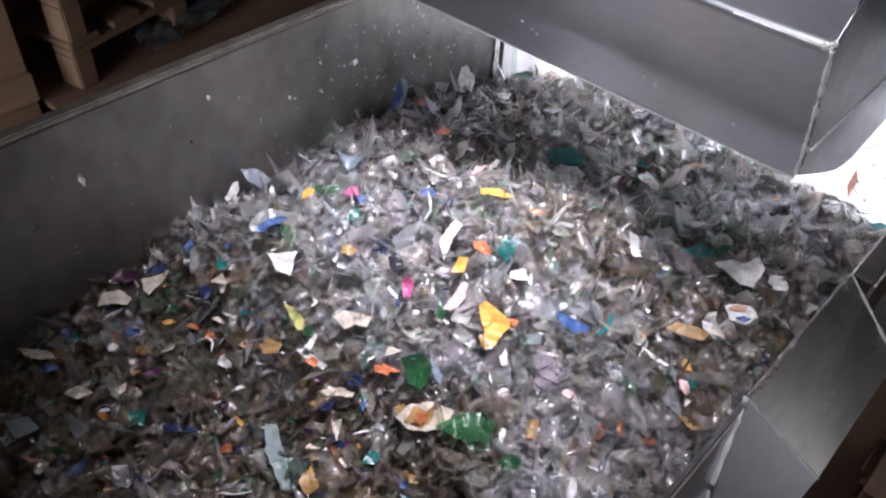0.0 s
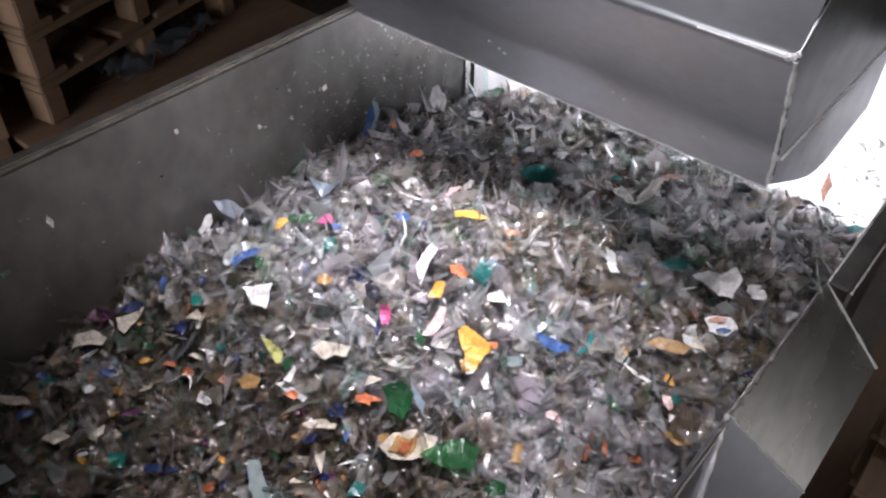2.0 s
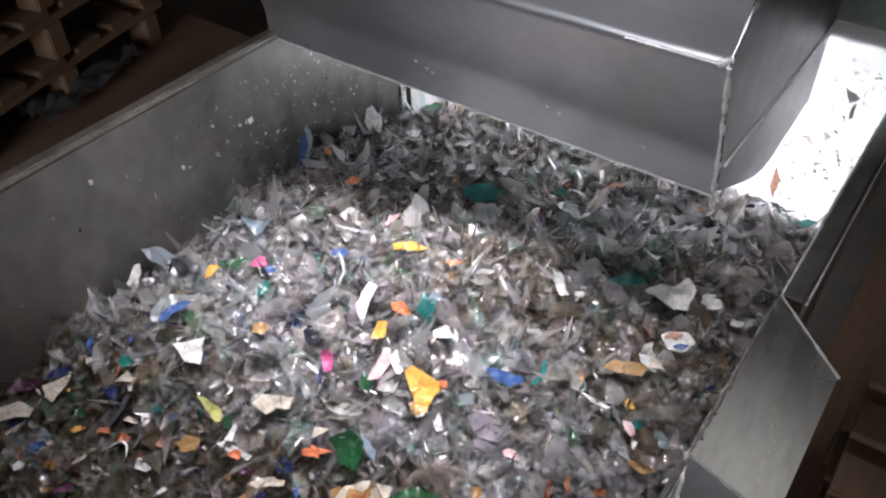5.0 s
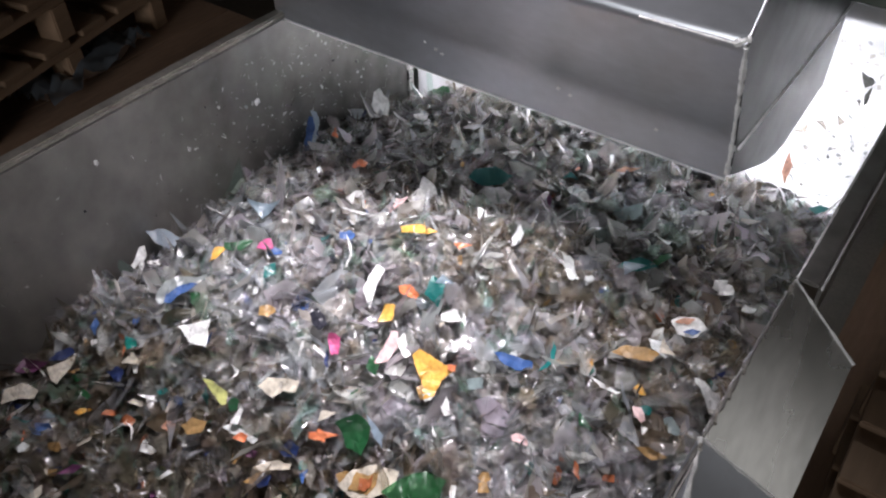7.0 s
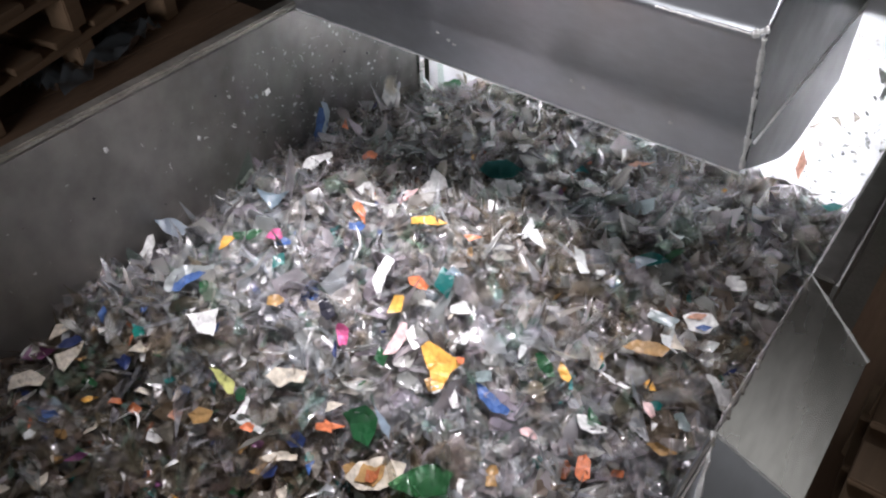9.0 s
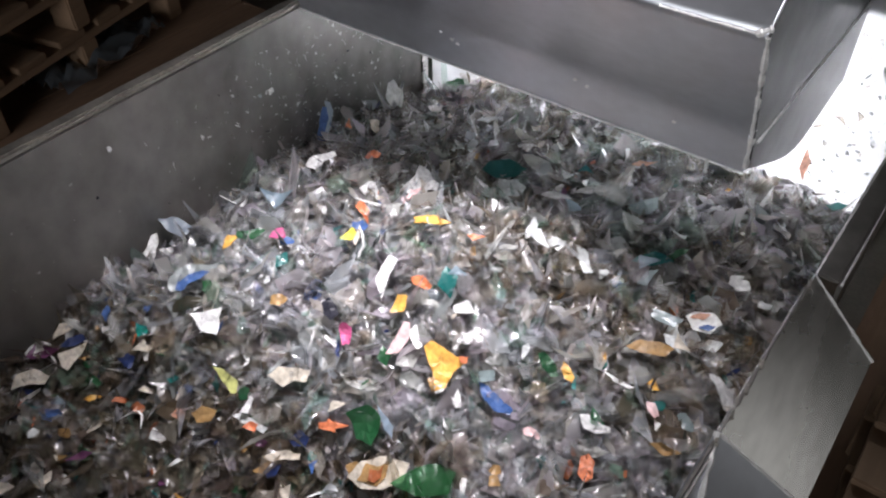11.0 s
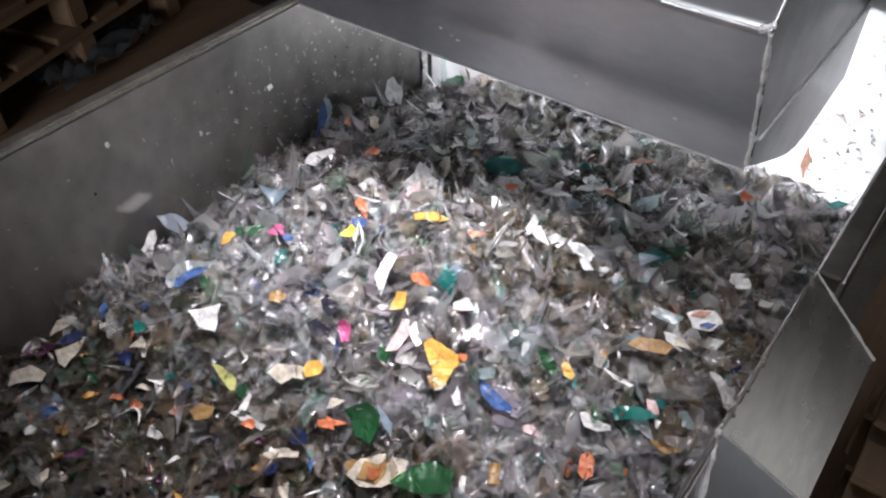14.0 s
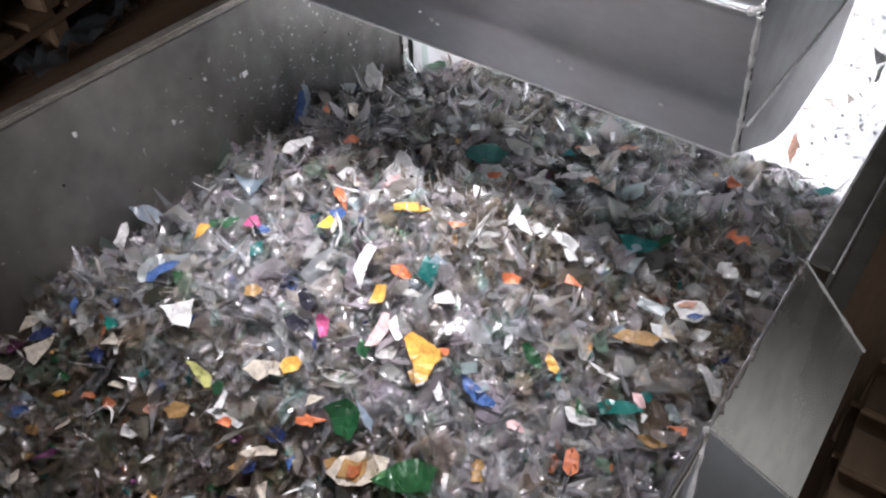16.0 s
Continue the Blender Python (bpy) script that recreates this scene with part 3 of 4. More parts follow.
def flake(colour, at, turn, length, width):
    """One torn flake: an angular outline with ragged edges, a crease, a curl and a true thickness."""
    made_flakes[0] += 1
    r = random.Random(made_flakes[0] * 17)
    corners, curl, thick = r.choice((3, 4, 4, 5)), r.choice((-1, 1)) * r.uniform(0.1, 0.6), 0.0005
    a, b = length * 0.57, width * 0.55
    start = r.uniform(0, math.tau)
    tips = []
    for i in range(corners):
        g = start + (i + r.uniform(-0.22, 0.22)) * math.tau / corners
        tips.append(Vector((math.cos(g), math.sin(g))) * r.uniform(0.82, 1.1))
    outline = []
    for p, q in zip(tips, tips[1:] + tips[:1]):
        steps = 3 if corners < 5 else 2
        for m in range(steps):
            c = p.lerp(q, (m + (r.uniform(-0.25, 0.25) if m else 0)) / steps)
            outline.append(c * (1.0 if m == 0 else r.uniform(0.90, 1.15)))
    crease, bend = r.uniform(0, math.tau), r.uniform(0.1, 0.5)
    lift = [r.uniform(-0.10, 0.10) * min(b, 0.012) for c in outline]

    def height(c):
        fold = max(0.0, c.x * math.cos(crease) + c.y * math.sin(crease) - 0.1)
        return curl * a * c.x * c.x + 0.25 * curl * b * c.y * abs(c.y) + bend * b * fold

    bm = bmesh.new()
    levels, k = [], len(outline)
    for up in (thick, -thick):
        c = bm.verts.new((0, 0, up))
        inner = [bm.verts.new((a * p.x * 0.5, b * p.y * 0.5, up + height(p * 0.5))) for p in outline]
        outer = [bm.verts.new((a * p.x, b * p.y, up + height(p) + h)) for p, h in zip(outline, lift)]
        for i in range(k):
            n = (i + 1) % k
            bm.faces.new((c, inner[i], inner[n]))
            bm.faces.new((inner[i], outer[i], outer[n], inner[n]))
        levels.append(outer)
    for i in range(k):
        n = (i + 1) % k
        bm.faces.new((levels[0][i], levels[0][n], levels[1][n], levels[1][i]))
    ob = mesh_object("plastic_flake", bm, FILM[colour])
    ob.matrix_world = pose(*at, *turn)
    return tagged(ob, LABELS[colour], "plastic flake", "loose coloured flakes")


def torn(outline, seed, curl=None, thick=0.0008):
    """A torn piece of film from its outline in millimetres: ragged edges, a curl, small crumples and a true thickness."""
    r = random.Random(seed)
    curl = r.choice((-1, 1)) * r.uniform(1.0, 4.0) if curl is None else curl
    pts = [Vector((x * 0.001, y * 0.001, 0)) for x, y in outline]
    bm = bmesh.new()
    ring = []
    for p, q in zip(pts, pts[1:] + pts[:1]):
        side_way = Vector((q.y - p.y, p.x - q.x, 0))
        ring.append(bm.verts.new(p))
        for k in (1, 2):
            ring.append(bm.verts.new(p.lerp(q, (k + r.uniform(-0.2, 0.2)) / 3) + side_way * r.uniform(-0.05, 0.05)))
    bm.faces.new(ring)
    bmesh.ops.triangulate(bm, faces=bm.faces[:])
    bmesh.ops.subdivide_edges(bm, edges=[e for e in bm.edges if e.calc_length() > 0.012], cuts=1)
    bmesh.ops.triangulate(bm, faces=bm.faces[:])
    way = r.uniform(0, math.tau)
    for v in bm.verts:
        along = v.co.x * math.cos(way) + v.co.y * math.sin(way)
        v.co.z = curl * along * along + 0.0022 * noise.noise(v.co * 90 + Vector((seed, 0, 0)))
    bmesh.ops.recalc_face_normals(bm, faces=bm.faces)
    bmesh.ops.solidify(bm, geom=bm.faces[:], thickness=thick)
    return bm


shaped_seed = [0]


def shaped(colour, at, turn, outline, label=""):
    """One torn flake of a shape of its own."""
    shaped_seed[0] += 1
    ob = mesh_object("plastic_flake", torn(outline, shaped_seed[0] * 13), FILM[colour])
    ob.matrix_world = pose(*at, *turn)
    return tagged(ob, label or LABELS[colour], "plastic flake", "loose coloured flakes")


def label_scrap(label, at, turn, pieces):
    """A printed scrap of several layers: each with a name, a colour, an offset in millimetres and an outline."""
    ob = root("label_scrap", label, "label scrap", (0, 0, 0), "label scraps")
    ob.matrix_world = pose(*at, *turn)
    shaped_seed[0] += 1
    for name, colour, dx, dy, dz, outline in pieces:
        part(name, torn([(x + dx, y + dy) for x, y in outline], shaped_seed[0] * 13, 3.0), FILM[colour], ob).location.z = dz * 0.001
    return ob


shaped("white", (0.311, -0.655, 0.756), (40, 4, 41), [(-26, 12), (21, 21), (14, -20), (-10, -12)], "white torn four-cornered plastic flake")
shaped("white", (0.490, -0.465, 0.801), (36, -4, 34), [(19, 25), (6, 32), (-6, 15), (-14, -5), (-9, -21), (-5, -34), (2, -13), (7, 3)], "white crescent-shaped plastic shard")
shaped("pink", (0.557, -0.515, 0.759), (39, -3, 34), [(4, 23), (14, 21), (13, -1), (-3, -21), (-21, -22), (-7, 0)])
label_scrap("vivid orange torn scrap with red and white tips", (0.627, -0.507, 0.745), (38, -2, 35), [
    ("film", "orange", 0, 0, 0, [(-27, 24), (-17, 33), (3, 20), (18, 10), (33, 5), (14, -11), (3, -33), (-12, -37), (-15, -11)]),
    ("red_tip", "red_orange", 27, 6, 2, [(-5, 4), (7, 3), (5, -6), (-3, -5)]), ("white_tip", "white", -5, -34, 2, [(-8, 4), (9, 5), (3, -4), (-6, -6)])])
label_scrap("curled blue printed label strip with pale edge", (0.245, -0.622, 0.786), (25, 0, 37), [
    ("film_edge", "ice", 0, 0, 0, [(-31, -24), (-31, -7), (-22, 7), (-1, 18), (24, 15), (42, 19), (39, 9), (17, 6), (-3, -1), (-15, -13), (-18, -29)]),
    ("print", "blue", 4, -9, 3, [(-20, -17), (-19, -4), (-6, 8), (14, 15), (26, 12), (14, 3), (-2, -5), (-12, -17)])])
label_scrap("blue printed label standing against the steel wall", (0.019, -0.115, 0.690), (57, 5, 45), [
    ("print", "blue", 0, 0, 0, [(-14, -37), (-8, 4), (0, 32), (9, 30), (12, 7), (1, -37)]),
    ("film_edge", "ice", 9, 6, 1, [(-1, 23), (-7, 37), (6, 34), (12, 17), (4, -19), (-7, -50), (-9, -44), (2, 1)])])
label_scrap("yellow-green printed scrap with a green end", (0.375, -0.687, 0.700), (44, 2, 39), [
    ("film", "lime", 0, 0, 0, [(-22, 21), (-6, 17), (14, 0), (12, -17), (6, -18), (-5, -4)]),
    ("green_end", "green", 22, -17, 0, [(-8, 2), (-1, 12), (9, 6), (5, -9), (-4, -11)])])
label_scrap("cream film scrap printed with an orange and dark red spot", (0.621, -0.648, 0.644), (32, -16, 28), [
    ("film", "cream", 0, 0, 0, [(-49, -2), (-25, 18), (13, 23), (45, 13), (37, -11), (5, -21), (-28, -19)]),
    ("orange_print", "amber", -6, 0, 2, [(-26, -8), (-12, 15), (4, 9), (22, 16), (17, -4), (3, -17), (-13, -11)]),
    ("red_print", "rust", -3, 1, 4, [(-12, -9), (-9, 6), (3, 2), (11, 9), (8, -6), (-2, -13)])])
shaped("white", (0.076, 0.044, 0.696), (58, 2, 41), [(-20, -4), (-13, 24), (-1, 31), (8, 16), (18, 7), (17, -31), (1, -20), (-9, -23)], "white star-shaped flake standing at the heap's edge")
shaped("ice", (0.033, -0.503, 0.686), (24, 5, 39), [(-37, 14), (-2, 19), (34, -3), (19, -22), (-15, -8)])
shaped("white", (0.056, -0.560, 0.692), (20, 4, 39), [(-18, 25), (-9, 30), (-3, 13), (-5, -8), (26, 7), (33, -16), (1, -39), (-25, -11)], "white hook-shaped plastic flake")
shaped("cream", (0.102, -0.779, 0.650), (27, 6, 40), [(-21, 3), (0, 12), (21, 23), (15, 3), (-2, -24), (-13, -16)])
shaped("navy", (0.086, -0.761, 0.657), (28, 3, 39), [(-21, -9), (-10, 5), (11, 12), (19, 3), (0, -9)])
shaped("cream", (0.479, -0.700, 0.620), (44, 4, 41), [(-27, 0), (-13, 5), (4, 9), (28, 3), (26, -5), (-2, -5), (-16, -7)])
shaped("navy", (0.475, -0.718, 0.604), (41, 4, 40), [(-13, -3), (0, 12), (12, 7), (8, -6), (-6, -11)])
shaped("navy", (0.493, -0.673, 0.641), (45, 4, 41), [(-15, 1), (0, 16), (14, 3), (8, -10), (-8, -9)])
shaped("cream", (0.223, -0.721, 0.702), (44, -2, 35), [(-17, -6), (3, 12), (14, -6)])
shaped("white", (0.416, -0.693, 0.684), (44, 2, 39), [(-10, -10), (6, 14), (10, 8), (2, -12)])
shaped("teal", (0.441, -0.086, 0.740), (8, -6, 36), [(-38, 2), (-22, 23), (12, 24), (42, -6), (20, -22), (-15, -20)])
shaped("amber", (0.844, -0.315, 0.749), (28, -3, 35), [(-35, 3), (-14, 12), (13, 8), (32, -2), (19, -13), (-15, -7)])
shaped("green", (0.690, -0.630, 0.672), (21, -9, 33), [(-49, -3), (-23, 12), (15, 22), (41, 8), (30, -19), (-15, -20)], "broad dark green see-through bottle scrap")
shaped("grey", (0.427, -0.701, 0.658), (44, 2, 39), [(-27, 11), (-13, 16), (24, -7), (18, -15), (-1, -5)])
shaped("ice", (0.594, -0.599, 0.686), (36, -8, 31), [(-12, 24), (-2, 11), (12, -6), (10, -23), (-1, -10), (-7, 4)])
shaped("white", (0.833, -0.381, 0.733), (33, -6, 33), [(-20, 15), (-4, 5), (19, -8), (13, -11), (-8, 0)], "thin white pointed plastic shard")
shaped("ice", (0.466, -0.814, 0.550), (25, 3, 38), [(-30, 50), (-12, 51), (3, 19), (20, -14), (28, -47), (14, -47), (-3, -16), (-21, 7)], "long pale blue curled film strip")
shaped("cream", (0.081, -0.842, 0.639), (26, 11, 42), [(-24, -17), (-22, 7), (3, 18), (26, 7), (22, -6), (-4, -8)])
shaped("cream", (0.448, -0.631, 0.711), (40, 2, 39), [(-33, 1), (-18, 13), (10, 11), (27, 7), (22, -9), (4, -7), (-11, -16)])
shaped("black", (0.448, -0.539, 0.770), (36, 3, 36), [(-14, 8), (-4, 17), (8, 6), (12, -8), (0, -16), (-10, -7)], "small crumpled black plastic scrap")
flake("magenta", (0.485, -0.551, 0.750), (8, 34, -43), 0.035, 0.020)
flake("amber", (0.628, -0.533, 0.730), (9, 36, -43), 0.024, 0.018)
flake("green", (0.550, -0.544, 0.741), (11, 37, -43), 0.028, 0.020)
flake("red_orange", (0.545, -0.451, 0.812), (36, 7, 15), 0.031, 0.017)
flake("teal", (0.579, -0.432, 0.818), (23, 30, -20), 0.046, 0.031)
flake("orange", (0.534, -0.487, 0.789), (23, -31, 76), 0.031, 0.023)
flake("orange", (0.233, -0.534, 0.786), (12, -6, 93), 0.031, 0.020)
flake("magenta", (0.271, -0.471, 0.772), (10, 12, 30), 0.029, 0.020)
flake("blue", (0.299, -0.477, 0.776), (13, 10, 38), 0.020, 0.016)
flake("teal", (0.326, -0.518, 0.781), (19, -11, 97), 0.032, 0.023)
flake("green", (0.278, -0.619, 0.783), (29, 5, 38), 0.017, 0.014)
flake("amber", (0.372, -0.571, 0.768), (30, 9, 40), 0.026, 0.019)
flake("plum", (0.048, -0.798, 0.642), (19, 2, 55), 0.051, 0.031)
flake("white", (0.371, -0.015, 0.726), (21, -4, 34), 0.020, 0.018)
flake("white", (0.441, -0.002, 0.737), (21, 1, 16), 0.024, 0.019)
flake("grey", (0.503, -0.154, 0.767), (11, 1, 10), 0.045, 0.043)
flake("plum", (0.585, -0.121, 0.776), (5, 13, -52), 0.031, 0.009)
flake("orange", (0.490, -0.357, 0.834), (15, -5, 21), 0.056, 0.016)
flake("red_orange", (0.574, -0.358, 0.844), (25, 4, 32), 0.034, 0.011)
flake("grey", (0.867, -0.286, 0.748), (24, 15, -1), 0.040, 0.020)
flake("white", (0.890, -0.132, 0.757), (24, 1, 36), 0.028, 0.023)
flake("teal", (0.778, -0.183, 0.783), (23, 3, 27), 0.063, 0.023)
flake("green", (0.800, -0.148, 0.779), (20, -11, 61), 0.039, 0.014)
flake("amber", (0.582, -0.654, 0.626), (37, -11, 27), 0.033, 0.021)
flake("amber", (0.359, -0.732, 0.656), (46, -0, 35), 0.037, 0.025)
flake("red_orange", (0.524, -0.642, 0.665), (45, 9, 30), 0.033, 0.015)
flake("red_orange", (0.431, -0.705, 0.659), (45, 2, 37), 0.022, 0.015)
flake("green", (0.569, -0.611, 0.678), (28, 31, -21), 0.057, 0.041)
label_scrap("pale film scrap printed orange and blue", (0.884, -0.238, 0.760), (24, -4, 37), [
    ("film", "white", 0, 0, 0, [(-22, 10), (-4, 16), (18, 12), (26, -6), (6, -18), (-16, -10)]),
    ("orange_print", "salmon", -4, 5, 2, [(-14, 2), (2, 8), (16, 4), (4, -3)]), ("blue_print", "blue", 4, -9, 2, [(-12, 1), (2, 4), (13, 0), (0, -6)])])
flake("turquoise", (0.256, -0.924, 0.556), (29, 7, 48), 0.035, 0.029)
flake("ice", (0.135, -1.056, 0.544), (22, 17, 21), 0.044, 0.036)
flake("green", (0.772, -0.636, 0.675), (18, -10, 41), 0.029, 0.022)
flake("teal", (0.579, -0.722, 0.571), (25, -7, 41), 0.031, 0.026)
flake("amber", (0.530, -0.804, 0.548), (6, 20, -34), 0.044, 0.030)
flake("cream", (0.160, -0.969, 0.574), (31, 6, 48), 0.042, 0.020)
flake("cream", (0.061, -0.977, 0.592), (29, 9, 33), 0.062, 0.021)
flake("blue", (0.091, -0.980, 0.586), (30, -7, 63), 0.028, 0.015)
flake("navy", (0.206, -0.744, 0.679), (33, 31, -11), 0.025, 0.021)
flake("blue", (0.122, -0.711, 0.702), (6, 34, -61), 0.029, 0.012)
flake("turquoise", (0.212, -0.708, 0.725), (42, -10, 36), 0.021, 0.017)
flake("navy", (0.312, -0.889, 0.551), (28, 7, 43), 0.055, 0.013)
flake("plum", (0.220, -0.868, 0.590), (1, 33, -30), 0.013, 0.037)
flake("blue", (0.522, -0.683, 0.614), (45, 11, 28), 0.012, 0.028)
flake("red_orange", (0.529, -0.636, 0.666), (46, 6, 30), 0.035, 0.014)
flake("cream", (0.522, -0.622, 0.687), (44, -5, 41), 0.032, 0.019)
flake("cream", (0.507, -0.726, 0.583), (11, 36, -33), 0.039, 0.021)
flake("cream", (0.871, -0.283, 0.748), (25, 17, -4), 0.040, 0.022)
flake("white", (0.898, -0.134, 0.755), (24, 9, 17), 0.029, 0.027)
flake("amber", (0.767, -0.585, 0.685), (21, 6, 5), 0.019, 0.016)
flake("ice", (0.685, -0.485, 0.740), (38, 1, 33), 0.029, 0.019)
flake("white", (0.617, -0.443, 0.797), (41, 1, 33), 0.035, 0.019)
flake("grey", (0.704, -0.269, 0.799), (3, 27, -38), 0.045, 0.018)
flake("pink", (0.362, -0.259, 0.752), (11, -6, 55), 0.050, 0.019)
flake("blue", (0.366, -0.382, 0.775), (12, -8, 42), 0.025, 0.020)
flake("green", (0.280, -0.622, 0.783), (30, 4, 39), 0.013, 0.025)
flake("green", (0.242, -0.502, 0.779), (13, 6, 55), 0.043, 0.018)
flake("pink", (0.365, -0.267, 0.756), (8, -8, 73), 0.039, 0.016)
flake("white", (0.610, -0.067, 0.771), (14, 8, -11), 0.045, 0.022)
flake("white", (0.612, 0.141, 0.737), (19, -1, 35), 0.032, 0.017)
flake("white", (0.179, 0.053, 0.694), (19, -2, 35), 0.031, 0.019)
flake("grey", (0.307, 0.057, 0.716), (20, -7, 41), 0.055, 0.016)
flake("salmon", (0.642, 0.053, 0.754), (17, -2, 35), 0.051, 0.016)
flake("teal", (0.572, -0.024, 0.760), (17, -6, 34), 0.028, 0.018)
flake("ice", (0.156, -0.368, 0.725), (16, -1, 35), 0.061, 0.041)
flake("green", (0.101, 0.235, 0.636), (20, -17, 30), 0.046, 0.030)
flake("red_orange", (0.067, -0.089, 0.692), (16, 1, 36), 0.019, 0.028)
flake("red_orange", (0.212, -0.176, 0.728), (19, 2, 46), 0.030, 0.019)
flake("ice", (0.584, -0.414, 0.826), (35, 5, 27), 0.033, 0.015)
flake("navy", (0.485, -0.569, 0.738), (7, 35, -43), 0.033, 0.012)
flake("navy", (0.209, -0.742, 0.681), (43, -3, 32), 0.016, 0.023)
flake("turquoise", (0.217, -0.710, 0.724), (42, -4, 31), 0.017, 0.016)
flake("smoke", (0.319, -0.767, 0.624), (42, 1, 36), 0.051, 0.038)
flake("green", (0.832, -0.438, 0.715), (17, 20, -22), 0.035, 0.017)
flake("pink", (0.887, -0.385, 0.719), (13, 23, -33), 0.024, 0.014)
flake("amber", (0.924, -0.422, 0.703), (22, 7, 8), 0.046, 0.014)
flake("rust", (0.856, -0.499, 0.699), (5, 20, -52), 0.027, 0.009)
flake("pink", (0.772, -0.505, 0.705), (25, 10, 8), 0.023, 0.014)
flake("amber", (0.761, -0.572, 0.688), (21, -4, 34), 0.017, 0.015)
flake("teal", (0.891, -0.376, 0.720), (26, -4, 34), 0.024, 0.014)
flake("teal", (0.942, 0.235, 0.683), (20, -10, 41), 0.042, 0.015)
flake("white", (0.027, -0.814, 0.850), (5, 68, -2), 0.021, 0.010)
flake("mint", (0.027, -0.903, 0.799), (63, -30, 99), 0.019, 0.012)
flake("white", (0.026, -0.569, 0.890), (16, 68, 5), 0.010, 0.007)
flake("white", (0.026, -0.241, 0.827), (26, 67, 11), 0.013, 0.009)
flake("white", (0.026, -0.237, 0.828), (3, 69, -12), 0.013, 0.010)
flake("white", (0.026, -0.403, 0.818), (-0, 68, -13), 0.010, 0.008)
flake("salmon_backlit", (0.864, 0.260, 0.726), (90, 82, 0), 0.065, 0.017)
flake("salmon_backlit", (0.844, 0.260, 0.773), (90, 70, 0), 0.041, 0.006)
flake("grey", (0.940, 0.260, 0.935), (90, 60, 0), 0.041, 0.019)
flake("grey", (0.948, 0.260, 0.906), (90, 92, 0), 0.034, 0.008)
flake("smoke", (0.897, 0.260, 0.836), (90, 30, 0), 0.030, 0.014)
flake("smoke", (0.921, 0.260, 0.854), (90, 60, 0), 0.023, 0.012)
flake("smoke", (0.866, 0.260, 0.812), (90, -50, 0), 0.034, 0.016)


crumbs = random.Random(23)
FRONT_COLOURS = ("cream", "navy", "blue", "green", "teal", "amber", "rust", "salmon", "plum", "black", "grey", "mint", "green", "amber", "navy", "smoke", "ice", "black", "orange", "white")
for i in range(110):
    x, y = crumbs.uniform(0.02, 0.70), crumbs.uniform(-1.08, -0.70)
    flake(crumbs.choice(FRONT_COLOURS), (x, y, float(heap(x, y)) + 0.006), (crumbs.uniform(0, 55), crumbs.uniform(-30, 30), crumbs.uniform(0, 90)),
          crumbs.uniform(0.012, 0.036), crumbs.uniform(0.006, 0.017))
for i in range(64):
    x, y = crumbs.uniform(0.06, 0.95), crumbs.uniform(-0.72, 0.12)
    flake(crumbs.choice(("clear", "clear", "clear", "haze", "haze", "smoke")), (x, y, float(heap(x, y)) + 0.003),
          (crumbs.uniform(-45, 45), crumbs.uniform(-45, 45), crumbs.uniform(0, 360)), crumbs.uniform(0.04, 0.085), crumbs.uniform(0.016, 0.034))


# ---- what moves: flakes thrown from the hood onto the heap ----
def throw(t, ob, after=None):
    """Waits inside the hood, flies out and comes to rest at t. after: a time and a place to which a later knock shifts it."""
    r = random.Random(int(t * 100))
    rest = ob.matrix_world.copy()
    end = rest.translation
    start = Vector((min(0.8, max(0.06, end.x + r.uniform(-0.2, 0.2))), 0.13, Z - 0.07))
    spin = rest.to_euler()
    rows = [(0.0, start, 70), (t - 0.34, start, 70)]
    for k in (0.25, 0.5, 0.75, 0.9):
        p = start.lerp(end, k)
        p.z += 0.16 * k * (1 - k)
        rows.append((t - 0.34 + 0.34 * k, p, 70 * (1 - k)))
    rows += [(t, end, 0), (t + 0.1, end, 0)]
    if after:
        rows += [(after[0] - 0.3, end, 0), (after[0], Vector(after[1]), -8), (after[0] + 0.1, Vector(after[1]), -8)]
    rows.append((16.0, rows[-1][1], rows[-1][2]))
    walk(ob, [(s, pose(*p, *[math.degrees(c) for c in spin]) @ pose(0, 0, 0, w, 0.6 * w, 0)) for s, p, w in rows])


def push(ob, t, at, turn, wait=0.3):
    """Lies still, is knocked at t and comes to rest in a new place."""
    rest = ob.matrix_world.copy()
    walk(ob, [(0.0, rest), (t - 0.1, rest), (t, rest), (t + wait, pose(*at, *turn)), (t + wait + 0.1, pose(*at, *turn)), (16.0, pose(*at, *turn))])


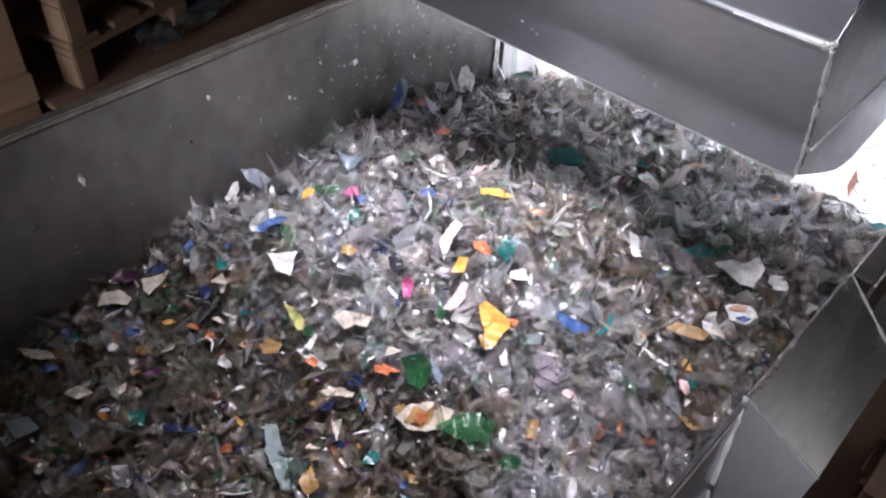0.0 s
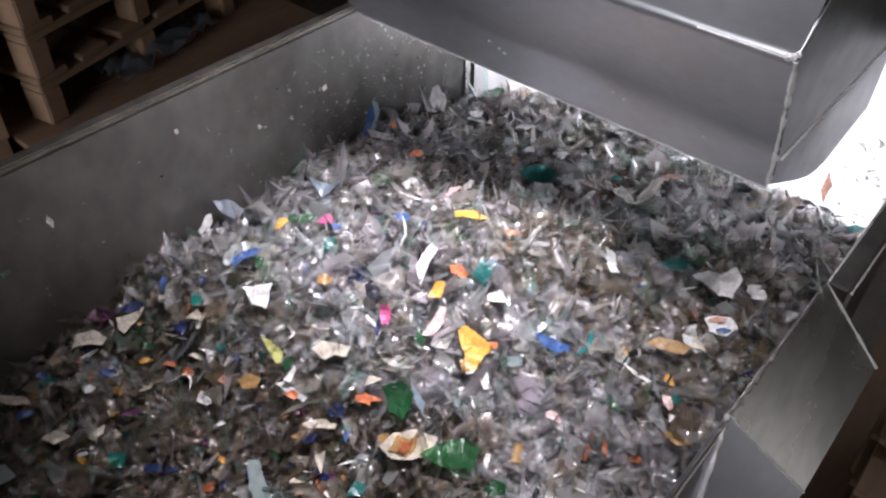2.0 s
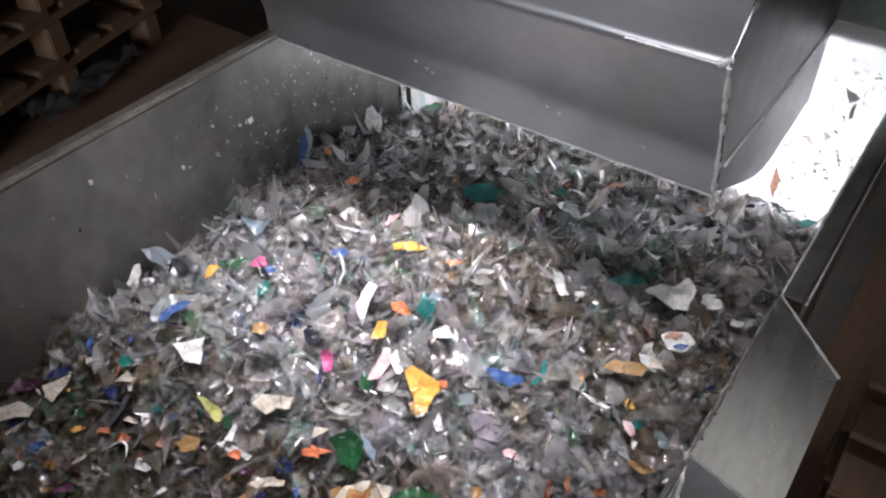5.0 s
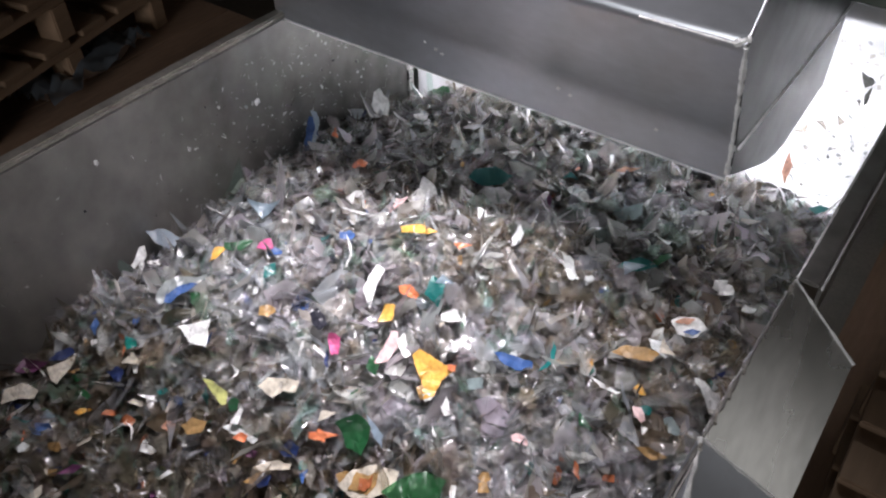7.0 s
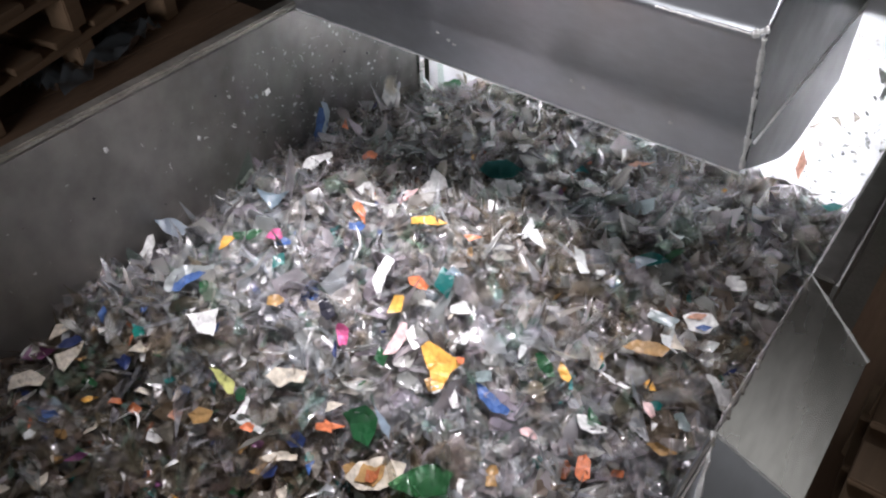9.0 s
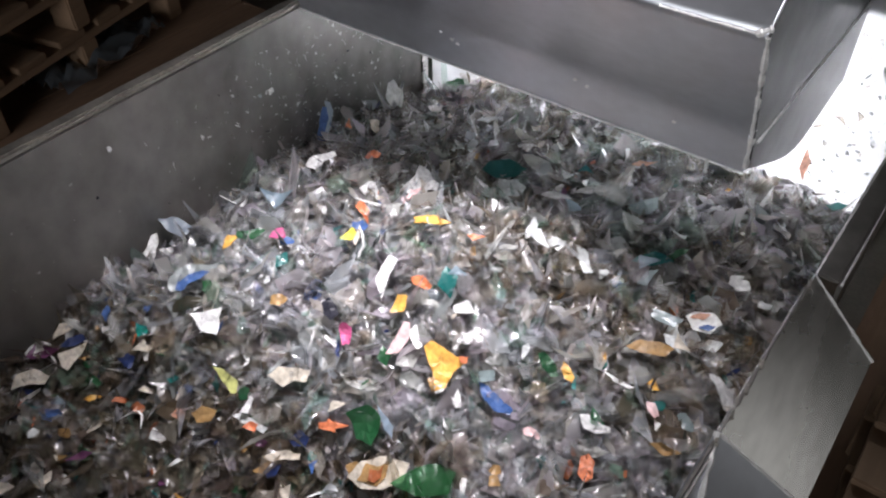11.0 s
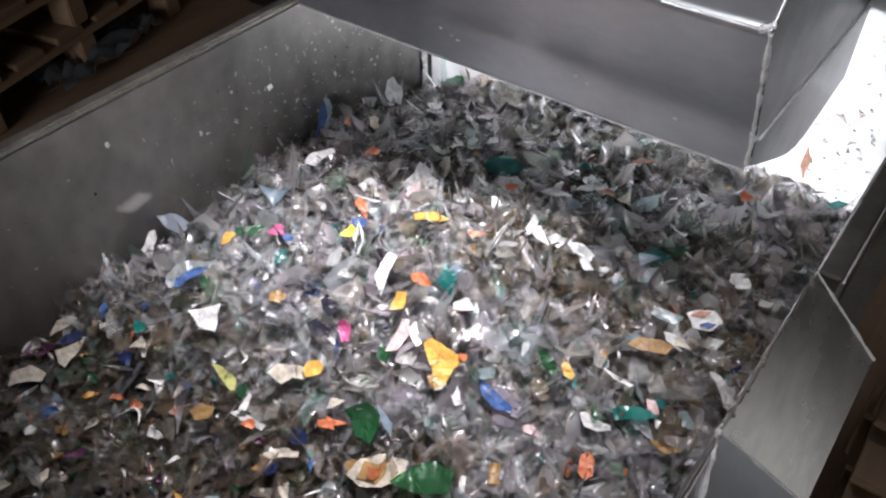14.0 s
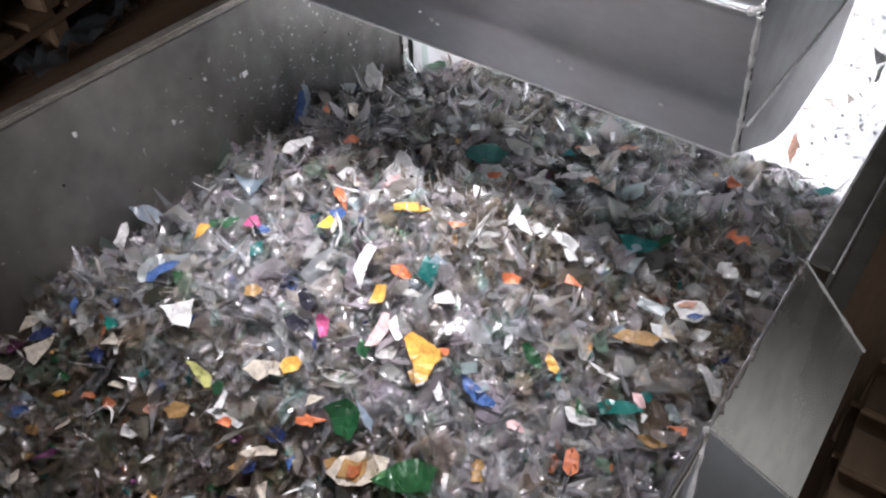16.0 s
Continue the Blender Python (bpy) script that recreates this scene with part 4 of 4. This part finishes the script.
def motions():
    throw(7.43, flake("white", (0.041, -0.802, 0.645), (18, 2, 56), 0.046, 0.027))
    throw(7.38, flake("cream", (0.047, -0.755, 0.655), (17, -19, 81), 0.037, 0.022))
    throw(14.09, flake("white", (0.016, -0.792, 0.692), (16, 4, 47), 0.036, 0.011))
    throw(6.90, flake("ice", (0.772, -0.200, 0.786), (24, -2, 36), 0.048, 0.022))
    throw(7.40, flake("white", (0.578, -0.141, 0.782), (13, -1, 28), 0.053, 0.017))
    throw(8.10, flake("red_orange", (0.328, -0.334, 0.759), (7, 12, -30), 0.046, 0.019))
    throw(8.70, flake("white", (0.625, -0.083, 0.778), (15, -7, 44), 0.044, 0.015))
    throw(8.80, flake("grey", (0.640, -0.293, 0.827), (7, 24, -15), 0.037, 0.029))
    throw(8.90, flake("ice", (0.841, -0.263, 0.763), (28, 6, 18), 0.049, 0.021))
    throw(9.10, flake("cream", (0.118, -0.070, 0.702), (4, 16, -35), 0.039, 0.023))
    throw(10.30, flake("ice", (0.620, -0.156, 0.792), (7, 12, -30), 0.042, 0.027))
    throw(10.60, flake("white", (0.612, -0.098, 0.779), (15, -5, 36), 0.038, 0.015))
    throw(11.10, flake("grey", (0.694, -0.259, 0.805), (17, 18, 4), 0.042, 0.022))
    throw(12.05, flake("red_orange", (0.817, 0.090, 0.735), (16, 8, 12), 0.031, 0.023))
    throw(12.20, flake("cream", (0.680, -0.096, 0.785), (12, -13, 70), 0.028, 0.022))
    throw(13.40, shaped("black", (0.455, -0.569, 0.754), (36, 3, 36), [(-20, 6), (-6, 14), (6, 5), (20, 9), (14, -6), (2, -13), (-12, -8)], "crumpled black plastic scrap"))
    throw(14.25, flake("red_orange", (0.740, -0.310, 0.785), (20, 24, -7), 0.032, 0.019))
    throw(13.30, flake("red_orange", (0.510, -0.167, 0.776), (9, -3, 37), 0.023, 0.015))
    throw(14.70, flake("red_orange", (0.673, -0.370, 0.806), (34, 11, 31), 0.027, 0.016))
    throw(15.20, flake("red_orange", (0.885, -0.050, 0.752), (20, 5, 28), 0.030, 0.019))
    throw(15.40, flake("red_orange", (0.945, -0.388, 0.708), (24, -4, 34), 0.027, 0.018))
    throw(12.90, flake("salmon", (0.647, -0.088, 0.781), (17, 0, 19), 0.028, 0.017))
    throw(14.90, flake("cream", (0.599, 0.001, 0.763), (16, -7, 43), 0.039, 0.022))
    throw(15.70, flake("teal", (0.773, -0.190, 0.787), (24, 2, 27), 0.050, 0.025))
    throw(2.35, shaped("white", (0.390, -0.202, 0.748), (9, -2, 37), [(-33, -4), (-15, 21), (-8, 52), (10, 30), (17, 5), (29, -8), (25, -27), (-3, -39), (-23, -27)], "large white star-shaped plastic flake"),
          (10.0, (0.345, -0.196, 0.738)))
    throw(7.60, shaped("red_orange", (0.856, -0.504, 0.698), (21, -5, 35), [(-12, -7), (-6, 15), (5, 18), (11, 7), (7, -14), (-5, -18)]))
    throw(7.90, shaped("white", (0.143, -0.246, 0.729), (23, 1, 37), [(-28, -14), (-21, 2), (1, 11), (23, 19), (28, 9), (6, -5), (-9, -21)]))
    throw(8.40, label_scrap("green and orange printed bottle scrap", (0.755, -0.423, 0.744), (33, -2, 36), [
        ("film", "green", -9, 6, 0, [(-14, 16), (-5, 18), (9, 3), (14, -16), (3, -17), (-8, -4)]),
        ("print", "orange", 16, -5, 2, [(-4, 16), (2, 10), (10, -7), (5, -14), (-4, -8), (-8, 4)])]))
    throw(9.60, shaped("yellow", (0.373, -0.413, 0.782), (18, -3, 36), [(-17, -5), (3, 14), (12, 1), (2, -10)]))
    throw(9.90, shaped("cream", (0.387, -0.411, 0.786), (18, -5, 35), [(-6, -11), (0, 12), (3, 20), (4, -2), (-2, -17)]))
    throw(13.45, shaped("orange", (0.473, -0.609, 0.717), (38, 3, 39), [(-15, -2), (-8, 9), (8, 12), (16, 2), (9, -8), (-9, -13)]))
    throw(13.70, shaped("turquoise", (0.868, -0.409, 0.716), (24, -4, 35), [(-27, 6), (-10, 11), (16, 7), (36, -6), (7, -9), (-22, -9)]))
    throw(11.35, shaped("salmon", (0.849, -0.472, 0.704), (23, -5, 35), [(7, 61), (13, 65), (12, 15), (3, -21), (-13, -56), (-20, -60), (-4, -18), (3, 19)], "long salmon-coloured plastic strip"),
          (12.9, (0.925, -0.70, 0.640)))
    push(shaped("blue", (0.714, -0.430, 0.754), (38, -1, 70), [(-22, 25), (-9, 19), (8, 2), (24, -14), (19, -21), (-3, -14), (-17, 3)], "bright blue blade-shaped plastic scrap"), 8.25, (0.708, -0.498, 0.718), (33, -2, 36))
    push(shaped("turquoise", (0.750, -0.398, 0.752), (36, -1, 26), [(4, 26), (9, 15), (8, 0), (-1, -12), (-14, -19), (-7, -10), (2, 1)]), 8.35, (0.784, -0.428, 0.725), (30, -3, 35))
    push(shaped("white", (0.843, -0.162, 0.772), (20, 2, 38), [(-42, 7), (-17, 17), (3, 11), (29, 27), (37, 4), (17, -29), (-4, -27), (-22, -10)], "large white leaf-shaped plastic flake"), 5.0, (0.955, -0.30, 0.715), (10, 50, 30), 0.5)
    drops = random.Random(77)
    for i in range(72):
        x, y = drops.uniform(0.3, 0.95), drops.uniform(-0.5, 0.02)
        kind = drops.choice(("clear", "clear", "haze", "haze", "smoke", "mint", "grey", "white", "ice"))
        throw(0.6 + i * 0.21, flake(kind, (x, y, float(heap(x, y)) + 0.012), (drops.uniform(-30, 30), drops.uniform(-30, 30), drops.uniform(0, 360)),
                                    drops.uniform(0.025, 0.05), drops.uniform(0.014, 0.03)))


motions()
